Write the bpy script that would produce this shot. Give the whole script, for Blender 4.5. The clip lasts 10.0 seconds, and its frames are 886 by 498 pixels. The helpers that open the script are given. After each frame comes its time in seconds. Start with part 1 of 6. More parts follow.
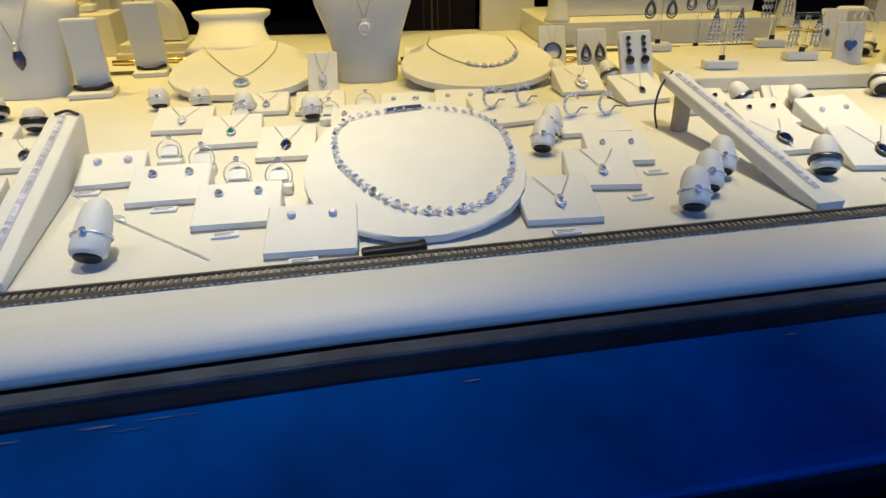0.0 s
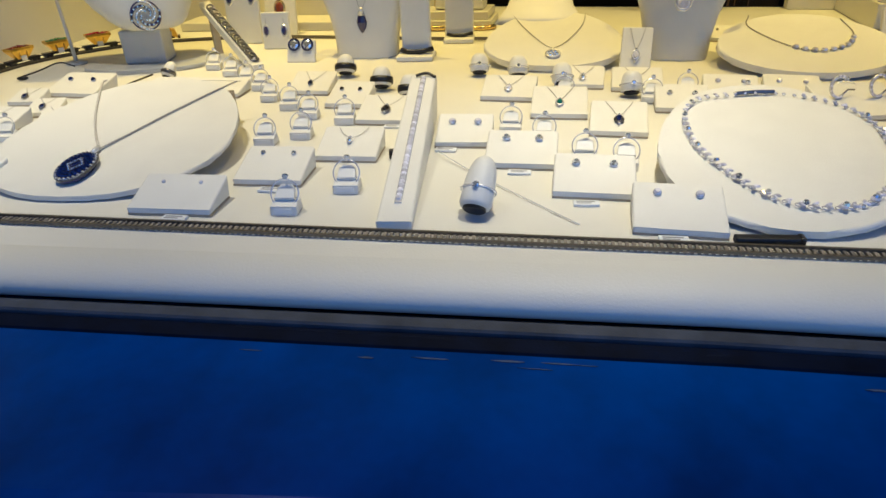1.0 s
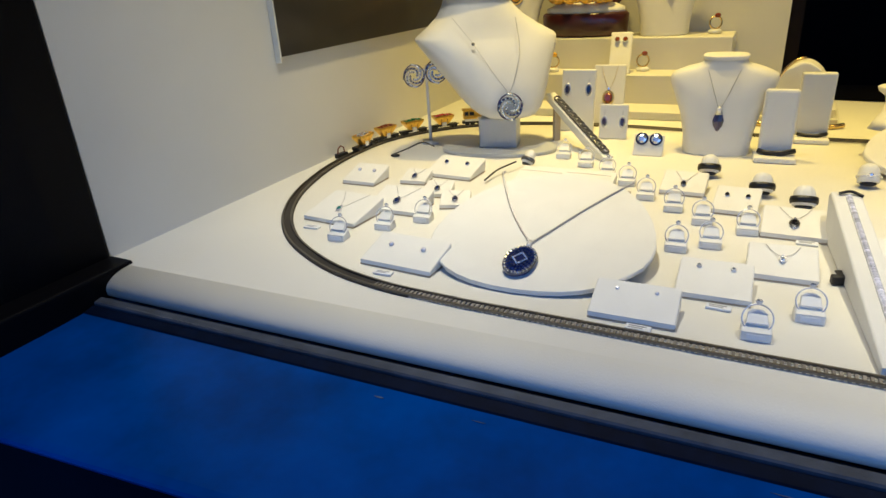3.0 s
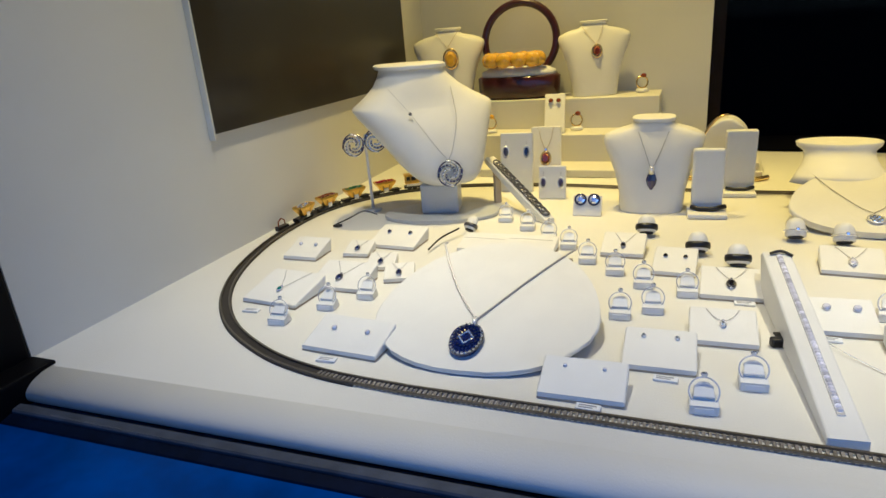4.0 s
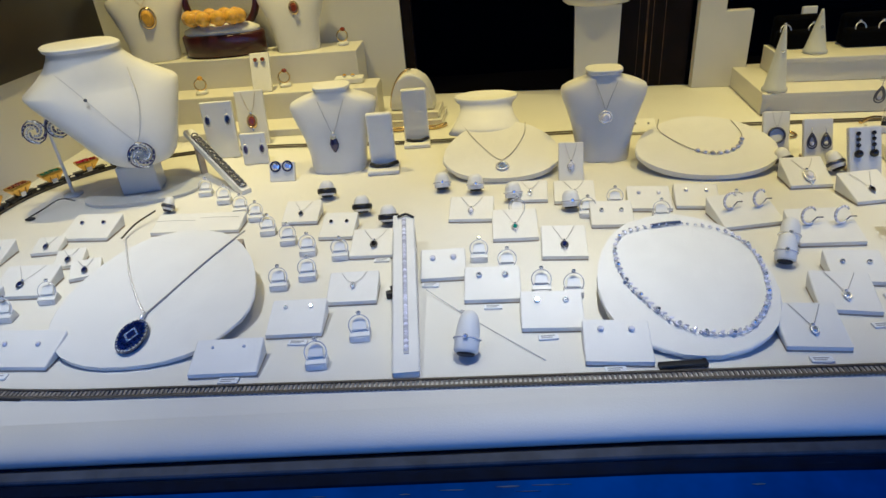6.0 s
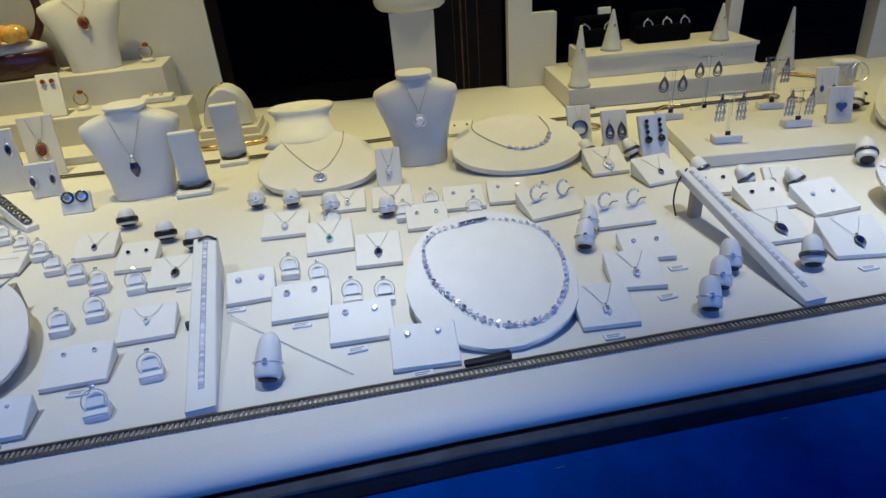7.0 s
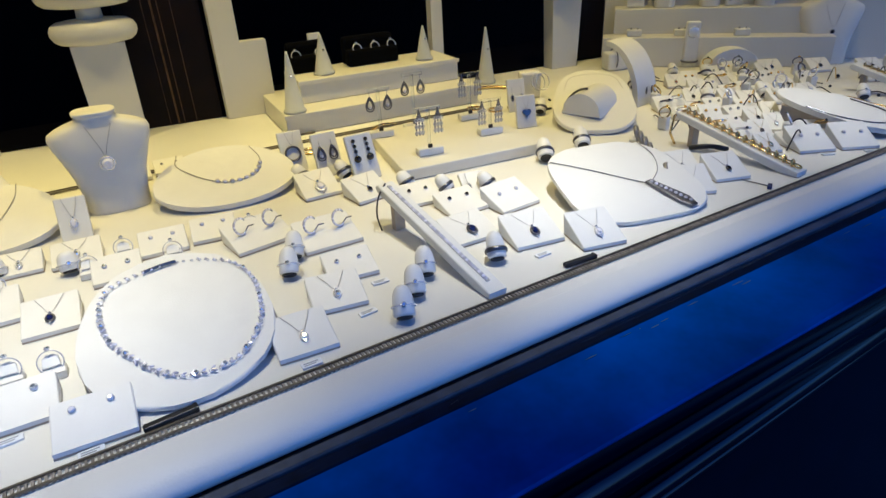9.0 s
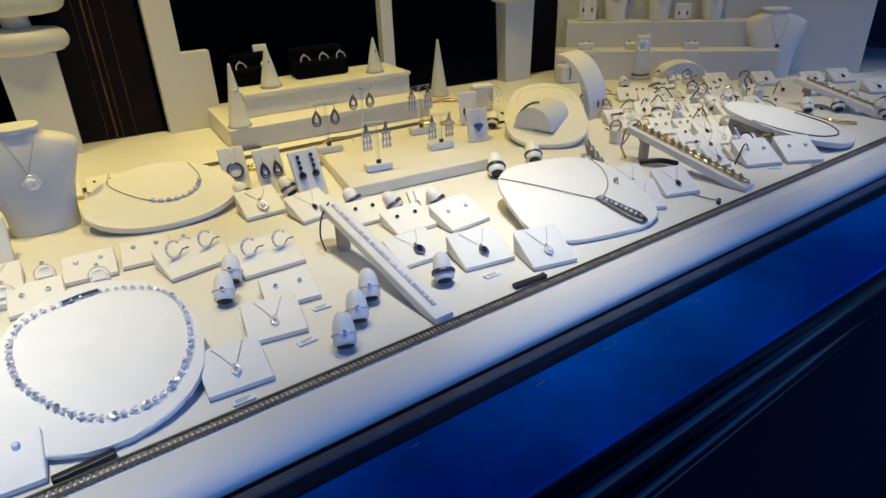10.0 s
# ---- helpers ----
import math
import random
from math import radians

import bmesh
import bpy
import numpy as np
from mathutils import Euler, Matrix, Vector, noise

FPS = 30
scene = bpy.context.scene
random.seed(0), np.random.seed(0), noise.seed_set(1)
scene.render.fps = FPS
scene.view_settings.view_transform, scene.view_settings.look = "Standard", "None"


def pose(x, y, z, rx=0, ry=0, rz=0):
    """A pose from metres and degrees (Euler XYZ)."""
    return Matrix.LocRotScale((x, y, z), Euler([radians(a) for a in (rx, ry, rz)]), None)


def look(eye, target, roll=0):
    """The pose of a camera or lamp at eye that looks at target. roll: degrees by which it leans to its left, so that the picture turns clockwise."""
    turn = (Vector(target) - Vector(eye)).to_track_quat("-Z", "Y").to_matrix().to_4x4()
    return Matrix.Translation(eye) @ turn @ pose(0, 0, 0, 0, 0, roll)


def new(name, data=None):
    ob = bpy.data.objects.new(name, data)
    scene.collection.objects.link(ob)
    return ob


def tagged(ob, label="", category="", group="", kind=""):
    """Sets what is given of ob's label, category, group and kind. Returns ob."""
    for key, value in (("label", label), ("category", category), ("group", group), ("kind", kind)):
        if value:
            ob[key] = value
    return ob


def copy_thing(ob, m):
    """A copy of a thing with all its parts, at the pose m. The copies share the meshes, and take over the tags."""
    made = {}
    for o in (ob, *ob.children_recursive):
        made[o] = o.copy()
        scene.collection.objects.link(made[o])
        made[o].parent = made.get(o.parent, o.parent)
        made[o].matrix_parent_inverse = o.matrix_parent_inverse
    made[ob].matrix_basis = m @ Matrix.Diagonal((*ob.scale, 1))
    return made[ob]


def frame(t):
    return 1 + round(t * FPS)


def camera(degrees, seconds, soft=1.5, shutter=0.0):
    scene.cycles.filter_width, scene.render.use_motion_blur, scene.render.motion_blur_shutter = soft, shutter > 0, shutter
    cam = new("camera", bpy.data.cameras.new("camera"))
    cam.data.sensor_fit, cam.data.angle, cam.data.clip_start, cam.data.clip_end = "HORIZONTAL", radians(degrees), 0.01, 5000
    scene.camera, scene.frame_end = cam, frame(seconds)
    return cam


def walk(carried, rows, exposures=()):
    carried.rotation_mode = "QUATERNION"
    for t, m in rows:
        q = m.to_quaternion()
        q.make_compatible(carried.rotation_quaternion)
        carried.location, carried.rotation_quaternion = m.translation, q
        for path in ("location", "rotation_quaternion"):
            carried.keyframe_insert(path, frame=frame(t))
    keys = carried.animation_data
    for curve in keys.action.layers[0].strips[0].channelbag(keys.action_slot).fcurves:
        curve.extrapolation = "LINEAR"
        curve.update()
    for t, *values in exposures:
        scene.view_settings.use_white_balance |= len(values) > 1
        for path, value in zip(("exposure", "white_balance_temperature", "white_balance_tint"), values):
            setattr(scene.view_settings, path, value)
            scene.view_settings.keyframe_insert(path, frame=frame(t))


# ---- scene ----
cam = camera(70.8, 10.0)
PATH = [
    (0, (0.004, -0.285, 0.158), (0.314, 1.458, -0.778), -1.0),
    (0.5, (-0.038, -0.297, 0.165), (-0.02, 1.440, -0.826), -1.5),
    (1, (-0.09, -0.297, 0.167), (-0.388, 1.412, -0.828), -2.4),
    (1.5, (-0.138, -0.302, 0.175), (-0.724, 1.32, -0.837), -4.3),
    (2, (-0.184, -0.318, 0.187), (-0.956, 1.241, -0.799), -3.9),
    (2.5, (-0.232, -0.334, 0.198), (-1.099, 1.233, -0.692), -4.0),
    (2.7, (-0.246, -0.342, 0.202), (-1.118, 1.243, -0.65), -3.6),
    (3.8, (-0.264, -0.326, 0.229), (-1.0, 1.399, -0.466), -4.9),
    (4, (-0.257, -0.322, 0.229), (-0.983, 1.416, -0.444), -4.7),
    (4.5, (-0.246, -0.32, 0.235), (-0.914, 1.392, -0.554), -3.1),
    (5, (-0.187, -0.365, 0.315), (-0.785, 1.315, -0.591), -5.0),
    (5.5, (-0.139, -0.37, 0.322), (-0.529, 1.337, -0.646), -5.7),
    (5.7, (-0.126, -0.362, 0.317), (-0.411, 1.364, -0.653), -5.3),
    (6.8, (-0.062, -0.333, 0.293), (0.13, 1.404, -0.68), -4.5),
    (7, (-0.049, -0.337, 0.293), (0.213, 1.393, -0.675), -4.5),
    (7.5, (-0.008, -0.341, 0.279), (0.474, 1.342, -0.687), -4.9),
    (8, (0.018, -0.354, 0.279), (0.756, 1.229, -0.695), -3.4),
    (8.5, (0.026, -0.355, 0.282), (0.849, 1.198, -0.671), -3.3),
    (9, (0.032, -0.353, 0.283), (0.917, 1.177, -0.654), -3.1),
    (9.5, (0.04, -0.349, 0.284), (0.977, 1.158, -0.638), -2.5),
    (10, (0.058, -0.341, 0.282), (1.05, 1.134, -0.633), -2.1),
]
walk(cam, [(t, look(eye, target, roll)) for t, eye, target, roll in PATH],
     exposures=[(0, -0.54, 5750, 12), (0.5, -0.60, 5770, 12), (1.5, -0.55, 5800, 12), (2.7, -0.42, 5750, 12), (4, -0.56, 5350, 15), (4.5, -0.63, 5000, 18), (5, -0.72, 4970, 18), (5.5, -0.70, 4950, 18),
                (7, -0.97, 4450, 20), (8, -0.74, 4450, 20), (8.5, -0.56, 4600, 19), (9, -0.52, 4950, 18), (10, -0.56, 5000, 18)])

# ---------------- world and light ----------------
world = bpy.data.worlds.new("world")
scene.world = world
world.use_nodes = True
wt = world.node_tree
sky = wt.nodes.new("ShaderNodeTexSky")
sky.sky_type = "NISHITA"
sky.sun_disc = False
sky.sun_elevation = radians(32)
sky.ozone_density = 6.0
sky.air_density = 1.6
sky.sun_rotation = radians(150)
tint = wt.nodes.new("ShaderNodeMix")
tint.data_type, tint.blend_type = "RGBA", "MULTIPLY"
tint.inputs["Factor"].default_value = 1.0
tint.inputs["B"].default_value = (0.40, 0.80, 1.55, 1)
wt.links.new(sky.outputs["Color"], tint.inputs["A"])
wt.links.new(tint.outputs["Result"], wt.nodes["Background"].inputs["Color"])
wt.nodes["Background"].inputs["Strength"].default_value = 0.094
scene.view_settings.exposure = 0.0


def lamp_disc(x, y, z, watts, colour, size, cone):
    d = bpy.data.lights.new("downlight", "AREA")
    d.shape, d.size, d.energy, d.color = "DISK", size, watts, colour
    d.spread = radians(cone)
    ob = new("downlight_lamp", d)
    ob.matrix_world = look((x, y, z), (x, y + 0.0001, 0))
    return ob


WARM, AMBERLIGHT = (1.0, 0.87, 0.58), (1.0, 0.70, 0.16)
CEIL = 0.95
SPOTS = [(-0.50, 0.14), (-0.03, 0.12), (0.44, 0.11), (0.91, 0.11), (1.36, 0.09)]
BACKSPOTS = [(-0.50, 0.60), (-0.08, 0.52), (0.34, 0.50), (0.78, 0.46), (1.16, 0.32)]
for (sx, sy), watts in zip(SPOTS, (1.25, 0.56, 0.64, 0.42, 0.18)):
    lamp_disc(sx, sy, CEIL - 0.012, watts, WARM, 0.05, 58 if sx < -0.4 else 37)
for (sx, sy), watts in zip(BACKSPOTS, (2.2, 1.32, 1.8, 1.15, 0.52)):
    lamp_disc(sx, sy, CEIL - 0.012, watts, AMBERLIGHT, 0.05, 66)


# ---------------- materials ----------------
def mat(name, col, rough=0.5, metal=0.0, vary=0.06, scale=60.0, bump=0.0, bscale=900.0, trans=0.0, coat=0.0, spec=0.5, ior=1.45, island=0.0):
    m = bpy.data.materials.new(name)
    m.use_nodes = True
    t = m.node_tree
    b = t.nodes["Principled BSDF"]
    b.inputs["Roughness"].default_value = rough
    b.inputs["Metallic"].default_value = metal
    b.inputs["Transmission Weight"].default_value = trans
    b.inputs["Coat Weight"].default_value = coat
    b.inputs["Specular IOR Level"].default_value = spec
    b.inputs["IOR"].default_value = ior
    tc = t.nodes.new("ShaderNodeTexCoord")
    n = t.nodes.new("ShaderNodeTexNoise")
    n.inputs["Scale"].default_value = scale
    n.inputs["Detail"].default_value = 5
    n.inputs["Roughness"].default_value = 0.65
    t.links.new(tc.outputs["Object"], n.inputs["Vector"])
    r = t.nodes.new("ShaderNodeValToRGB")
    lo, hi = [max(c * (1 - vary), 0) for c in col], [min(c * (1 + vary * 0.6), 1) for c in col]
    r.color_ramp.elements[0].color, r.color_ramp.elements[1].color = (*lo, 1), (*hi, 1)
    r.color_ramp.elements[0].position, r.color_ramp.elements[1].position = 0.3, 0.7
    t.links.new(n.outputs["Fac"], r.inputs["Fac"])
    src = r.outputs["Color"]
    if island:
        g = t.nodes.new("ShaderNodeNewGeometry")
        h = t.nodes.new("ShaderNodeHueSaturation")
        mr = t.nodes.new("ShaderNodeMapRange")
        mr.inputs["To Min"].default_value, mr.inputs["To Max"].default_value = 1 - island, 1 + island
        t.links.new(g.outputs["Random Per Island"], mr.inputs["Value"])
        t.links.new(mr.outputs["Result"], h.inputs["Value"])
        t.links.new(src, h.inputs["Color"])
        src = h.outputs["Color"]
    t.links.new(src, b.inputs["Base Color"])
    if bump:
        n2 = t.nodes.new("ShaderNodeTexNoise")
        n2.inputs["Scale"].default_value = bscale
        n2.inputs["Detail"].default_value = 3
        bp = t.nodes.new("ShaderNodeBump")
        bp.inputs["Strength"].default_value = bump
        bp.inputs["Distance"].default_value = 0.0006
        t.links.new(tc.outputs["Object"], n2.inputs["Vector"])
        t.links.new(n2.outputs["Fac"], bp.inputs["Height"])
        t.links.new(bp.outputs["Normal"], b.inputs["Normal"])
    return m


FLOORM = mat("cream leatherette floor", (0.70, 0.69, 0.64), 0.5, vary=0.05, scale=9, bump=0.25, bscale=700)
LEATHER = mat("white leatherette", (0.74, 0.735, 0.70), 0.45, vary=0.05, scale=35, bump=0.3, bscale=1100)
BUSTM = mat("ivory bust leatherette", (0.73, 0.715, 0.66), 0.48, vary=0.06, scale=25, bump=0.3, bscale=900)
# brown that puts the shade under pads and boards into the colour
SIDE = mat("shaded underside brown", (0.42, 0.36, 0.27), 0.7, vary=0.12, scale=80)
WALLM = mat("white painted panel", (0.66, 0.65, 0.60), 0.5, vary=0.05, scale=6, bump=0.1, bscale=250)
SHELFM = mat("cream lacquered board", (0.68, 0.66, 0.58), 0.35, vary=0.05, scale=14, bump=0.05)
BLUE = mat("blue gloss paint", (0.0015, 0.050, 0.255), 0.30, vary=0.5, scale=8, bump=0.12, bscale=90, spec=0.07)
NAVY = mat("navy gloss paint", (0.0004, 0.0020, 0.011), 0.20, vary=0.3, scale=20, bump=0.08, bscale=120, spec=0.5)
LIPM = mat("grey window profile", (0.055, 0.064, 0.085), 0.5, spec=0.18, vary=0.4, scale=40, bump=0.2)
BEADM = mat("dark glazing bead paint", (0.0015, 0.005, 0.018), 0.6, spec=0.06, vary=0.5, scale=50, bump=0.2)
SEAL = mat("black rubber seal", (0.008, 0.008, 0.009), 0.6, vary=0.3)
VELVET = mat("black velvet", (0.002, 0.002, 0.002), 0.9, vary=0.3, scale=90, spec=0.05)
POSTM = mat("black painted post", (0.002, 0.002, 0.003), 0.5, vary=0.3, scale=20, spec=0.12)
PAVE = mat("dark paving", (0.03, 0.03, 0.035), 0.8, vary=0.4, scale=5, bump=0.6, bscale=60)
# near black: the room's missing light is put into this colour
UNLIT_ROOM = mat("near black for the unlit shop", (0.0015, 0.0012, 0.001), 0.9, vary=0.4, scale=4, spec=0.05)
WOOD = mat("dark stained wood", (0.0060, 0.0026, 0.0012), 0.5, vary=0.8, scale=30, bump=0.2, bscale=120, spec=0.14)
MIRROR = mat("dark tinted glass panel", (0.016, 0.013, 0.011), 0.34, vary=0.4, scale=7, coat=0.12)
SILVER = mat("polished silver", (0.84, 0.85, 0.88), 0.25, metal=0.55, vary=0.1, scale=200)
OXID = mat("oxidised silver", (0.16, 0.16, 0.18), 0.3, metal=0.9, vary=0.4, scale=400)
CHAINM = mat("fine silver chain", (0.30, 0.29, 0.29), 0.3, metal=0.6, vary=0.3, scale=500)
GUNMETAL = mat("dark gunmetal", (0.020, 0.021, 0.025), 0.45, metal=0.3, vary=0.3, scale=300)
PALECHAIN = mat("pale silver chain", (0.46, 0.45, 0.45), 0.35, metal=0.5, vary=0.3, scale=500)
GOLD = mat("polished gold", (0.80, 0.58, 0.22), 0.2, metal=1.0, vary=0.12, scale=200)
BRASS = mat("gilded brass", (0.80, 0.50, 0.08), 0.28, metal=0.85, vary=0.2, scale=250)
BLACKP = mat("black plastic", (0.012, 0.012, 0.014), 0.35, vary=0.3, scale=100)
ONYX = mat("black onyx", (0.012, 0.010, 0.012), 0.08, vary=0.2, coat=0.5)
DIAMOND = mat("clear crystal", (0.82, 0.86, 0.95), 0.06, metal=0.75, vary=0.15, scale=400, island=0.35)
CRYSTAL = mat("lilac grey crystal", (0.76, 0.75, 0.83), 0.14, metal=0.15, vary=0.2, scale=400, island=0.35)
SAPPH = mat("blue sapphire", (0.007, 0.014, 0.085), 0.06, vary=0.3, coat=0.8, island=0.3)
PURPLE = mat("deep violet stone", (0.03, 0.025, 0.10), 0.08, vary=0.3, coat=0.7)
EMER = mat("green emerald", (0.005, 0.16, 0.06), 0.07, vary=0.3, coat=0.8, island=0.4)
TEAL = mat("teal stone", (0.01, 0.16, 0.14), 0.07, vary=0.3, coat=0.8)
RUBY = mat("red ruby", (0.42, 0.008, 0.035), 0.07, vary=0.3, coat=0.8, island=0.4)
AMBER = mat("honey amber", (0.72, 0.40, 0.012), 0.12, vary=0.3, scale=120, coat=0.8)
COGNAC = mat("cognac amber", (0.20, 0.035, 0.006), 0.1, vary=0.3, scale=120, coat=0.8)
MAROON = mat("maroon leather", (0.045, 0.008, 0.006), 0.3, vary=0.3, scale=60, coat=0.4)
STEEL = mat("nickel rail", (0.16, 0.145, 0.12), 0.42, metal=0.8, vary=0.2, scale=300)
SLEEP = mat("grey brown sleeper plastic", (0.26, 0.235, 0.20), 0.6, vary=0.3, scale=300, island=0.3)
BED = mat("dark track bed", (0.030, 0.025, 0.020), 0.7, vary=0.3, scale=200, bump=0.3)
SCUFF = mat("bare scuffed paint", (0.06, 0.09, 0.16), 0.6, vary=0.3, scale=300)
GILT = mat("worn gilt", (0.12, 0.06, 0.012), 0.5, metal=0.3, vary=0.6, scale=60)
PAPER = mat("white price tag", (0.74, 0.76, 0.78), 0.5, vary=0.04)
PRINT = mat("grey print", (0.30, 0.31, 0.34), 0.6, vary=0.1)
ACRYL = mat("clear acrylic", (0.94, 0.96, 0.97), 0.05, vary=0.02, trans=0.96, ior=1.15)
FROST = mat("frosted acrylic", (0.66, 0.68, 0.70), 0.3, vary=0.05, trans=0.35)


def glass_pane_material():
    m = bpy.data.materials.new("shop window glass")
    m.use_nodes = True
    t = m.node_tree
    for n in list(t.nodes):
        t.nodes.remove(n)
    out = t.nodes.new("ShaderNodeOutputMaterial")
    mix, tr, gl, lw = (t.nodes.new(k) for k in ("ShaderNodeMixShader", "ShaderNodeBsdfTransparent", "ShaderNodeBsdfGlossy", "ShaderNodeLayerWeight"))
    pw, mu = t.nodes.new("ShaderNodeMath"), t.nodes.new("ShaderNodeMath")
    pw.operation, mu.operation = "POWER", "MULTIPLY_ADD"
    pw.inputs[1].default_value = 4.0
    mu.inputs[1].default_value, mu.inputs[2].default_value = 0.5, 0.006
    gl.inputs["Roughness"].default_value = 0.02
    t.links.new(lw.outputs["Facing"], pw.inputs[0])
    t.links.new(pw.outputs["Value"], mu.inputs[0])
    t.links.new(mu.outputs["Value"], mix.inputs["Fac"])
    t.links.new(tr.outputs["BSDF"], mix.inputs[1])
    t.links.new(gl.outputs["BSDF"], mix.inputs[2])
    t.links.new(mix.outputs["Shader"], out.inputs["Surface"])
    return m


GLASS = glass_pane_material()


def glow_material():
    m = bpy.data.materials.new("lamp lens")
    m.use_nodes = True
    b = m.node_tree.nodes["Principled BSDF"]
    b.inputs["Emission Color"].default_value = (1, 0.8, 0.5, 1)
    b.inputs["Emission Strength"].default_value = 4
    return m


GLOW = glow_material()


# ---------------- building helpers ----------------
def link(name, bm, material, parent=None, label="", smooth=False):
    me = bpy.data.meshes.new(name)
    bmesh.ops.recalc_face_normals(bm, faces=bm.faces)
    if smooth:
        for f in bm.faces:
            f.smooth = True
    bm.to_mesh(me)
    bm.free()
    me.materials.append(material)
    ob = new(name, me)
    if parent:
        ob.parent = parent
    if label:
        ob["label"] = label
    return ob


def part(name, bm, material, parent, label="", smooth=False):
    return link(name, bm, material, parent, label, smooth)


def thing(name, m, label, category, group=""):
    ob = new(name)
    ob.empty_display_size = 0.01
    ob.matrix_world = m
    return tagged(ob, label, category, group)


def box(bm, x0, x1, y0, y1, z0, z1, bevel=0.0, seg=2):
    vs = [bm.verts.new((x, y, z)) for z in (z0, z1) for y in (y0, y1) for x in (x0, x1)]
    fs = [bm.faces.new([vs[i] for i in q]) for q in ((0, 2, 3, 1), (4, 5, 7, 6), (0, 1, 5, 4), (2, 6, 7, 3), (0, 4, 6, 2), (1, 3, 7, 5))]
    if bevel:
        es = {e for f in fs for e in f.edges}
        bmesh.ops.bevel(bm, geom=list(es), offset=bevel, segments=seg, affect="EDGES", profile=0.5)
    return bm


def boxm(*a, **k):
    return box(bmesh.new(), *a, **k)


def prism(bm, poly, axis_range, bevel=0.0, frame_m=None, seg=2):
    """A polygon in its own x, y extruded over z0..z1, laid by frame_m."""
    z0, z1 = axis_range
    m = frame_m or Matrix()
    a = [bm.verts.new(m @ Vector((p[0], p[1], z0))) for p in poly]
    b = [bm.verts.new(m @ Vector((p[0], p[1], z1))) for p in poly]
    n = len(poly)
    top, bot = bm.faces.new(b), bm.faces.new(a[::-1])
    for i in range(n):
        bm.faces.new((a[i], a[(i + 1) % n], b[(i + 1) % n], b[i]))
    if bevel:
        es = list({e for f in (top, bot) for e in f.edges})
        bmesh.ops.bevel(bm, geom=es, offset=bevel, segments=seg, affect="EDGES", profile=0.5)
    return bm


def lathe(bm, prof, n=16, m=None, sx=1.0, sy=1.0):
    m = m or Matrix()
    rings = []
    for r, z in prof:
        rings.append([bm.verts.new(m @ Vector((sx * r * math.cos(2 * math.pi * i / n), sy * r * math.sin(2 * math.pi * i / n), z))) for i in range(n)])
    for a, b in zip(rings, rings[1:]):
        for i in range(n):
            bm.faces.new((a[i], a[(i + 1) % n], b[(i + 1) % n], b[i]))
    bm.faces.new(rings[0][::-1])
    bm.faces.new(rings[-1])
    return bm


def tube(bm, pts, r, n=6, closed=False):
    pts = [Vector(p) for p in pts]
    rings, k = [], len(pts)
    up = Vector((0.13, 0.07, 1)).normalized()
    for i, p in enumerate(pts):
        a = pts[(i - 1) % k] if (i or closed) else pts[i]
        b = pts[(i + 1) % k] if (i < k - 1 or closed) else pts[i]
        d = (b - a).normalized()
        s = d.cross(up)
        s = s.normalized() if s.length > 1e-6 else d.orthogonal().normalized()
        w = s.cross(d)
        rings.append([bm.verts.new(p + r * (math.cos(2 * math.pi * j / n) * s + math.sin(2 * math.pi * j / n) * w)) for j in range(n)])
    for i in range(k if closed else k - 1):
        a, b = rings[i], rings[(i + 1) % k]
        for j in range(n):
            bm.faces.new((a[j], a[(j + 1) % n], b[(j + 1) % n], b[j]))
    if not closed:
        bm.faces.new(rings[0][::-1])
        bm.faces.new(rings[-1])
    return bm


def torus(bm, R, r, m=None, n=20, k=6, flat=1.0):
    m = m or Matrix()
    g = [[bm.verts.new(m @ Vector(((R + r * math.cos(2 * math.pi * j / k)) * math.cos(2 * math.pi * i / n), (R + r * math.cos(2 * math.pi * j / k)) * math.sin(2 * math.pi * i / n), flat * r * math.sin(2 * math.pi * j / k)))) for j in range(k)] for i in range(n)]
    for i in range(n):
        for j in range(k):
            bm.faces.new((g[i][j], g[(i + 1) % n][j], g[(i + 1) % n][(j + 1) % k], g[i][(j + 1) % k]))
    return bm


def gem(bm, m, r, h=0.6, n=8):
    """A cut stone: table, crown and pavilion, along the frame's z."""
    lathe(bm, [(r * 0.25, -r * h * 0.7), (r, 0), (r * 0.62, r * h)], n, m)
    return bm


def blob(bm, m, r, sx=1, sy=1, sz=1, sub=1):
    bmesh.ops.create_icosphere(bm, subdivisions=sub, radius=r, matrix=m @ Matrix.Diagonal((sx, sy, sz, 1)))
    return bm


def spline(pts, n=40, closed=False):
    """Points evenly along a Catmull-Rom curve."""
    P = [Vector(p) for p in pts]
    k = len(P)
    out = []
    for i in range(k if closed else k - 1):
        a, b = P[(i - 1) % k] if (closed or i) else P[0] * 2 - P[1], P[i]
        c = P[(i + 1) % k]
        d = P[(i + 2) % k] if (closed or i < k - 2) else c * 2 - b
        for j in range(12):
            t = j / 12
            out.append(0.5 * ((2 * b) + (c - a) * t + (2 * a - 5 * b + 4 * c - d) * t * t + (3 * b - a - 3 * c + d) * t ** 3))
    if not closed:
        out.append(P[-1])
    else:
        out.append(out[0])
    L = [0.0]
    for a, b in zip(out, out[1:]):
        L.append(L[-1] + (b - a).length)
    res, s = [], 0
    m = n if closed else n - 1
    for i in range(n):
        w = L[-1] * i / m
        while s < len(L) - 2 and L[s + 1] < w:
            s += 1
        f = (w - L[s]) / max(L[s + 1] - L[s], 1e-9)
        res.append(out[s].lerp(out[s + 1], f))
    return res


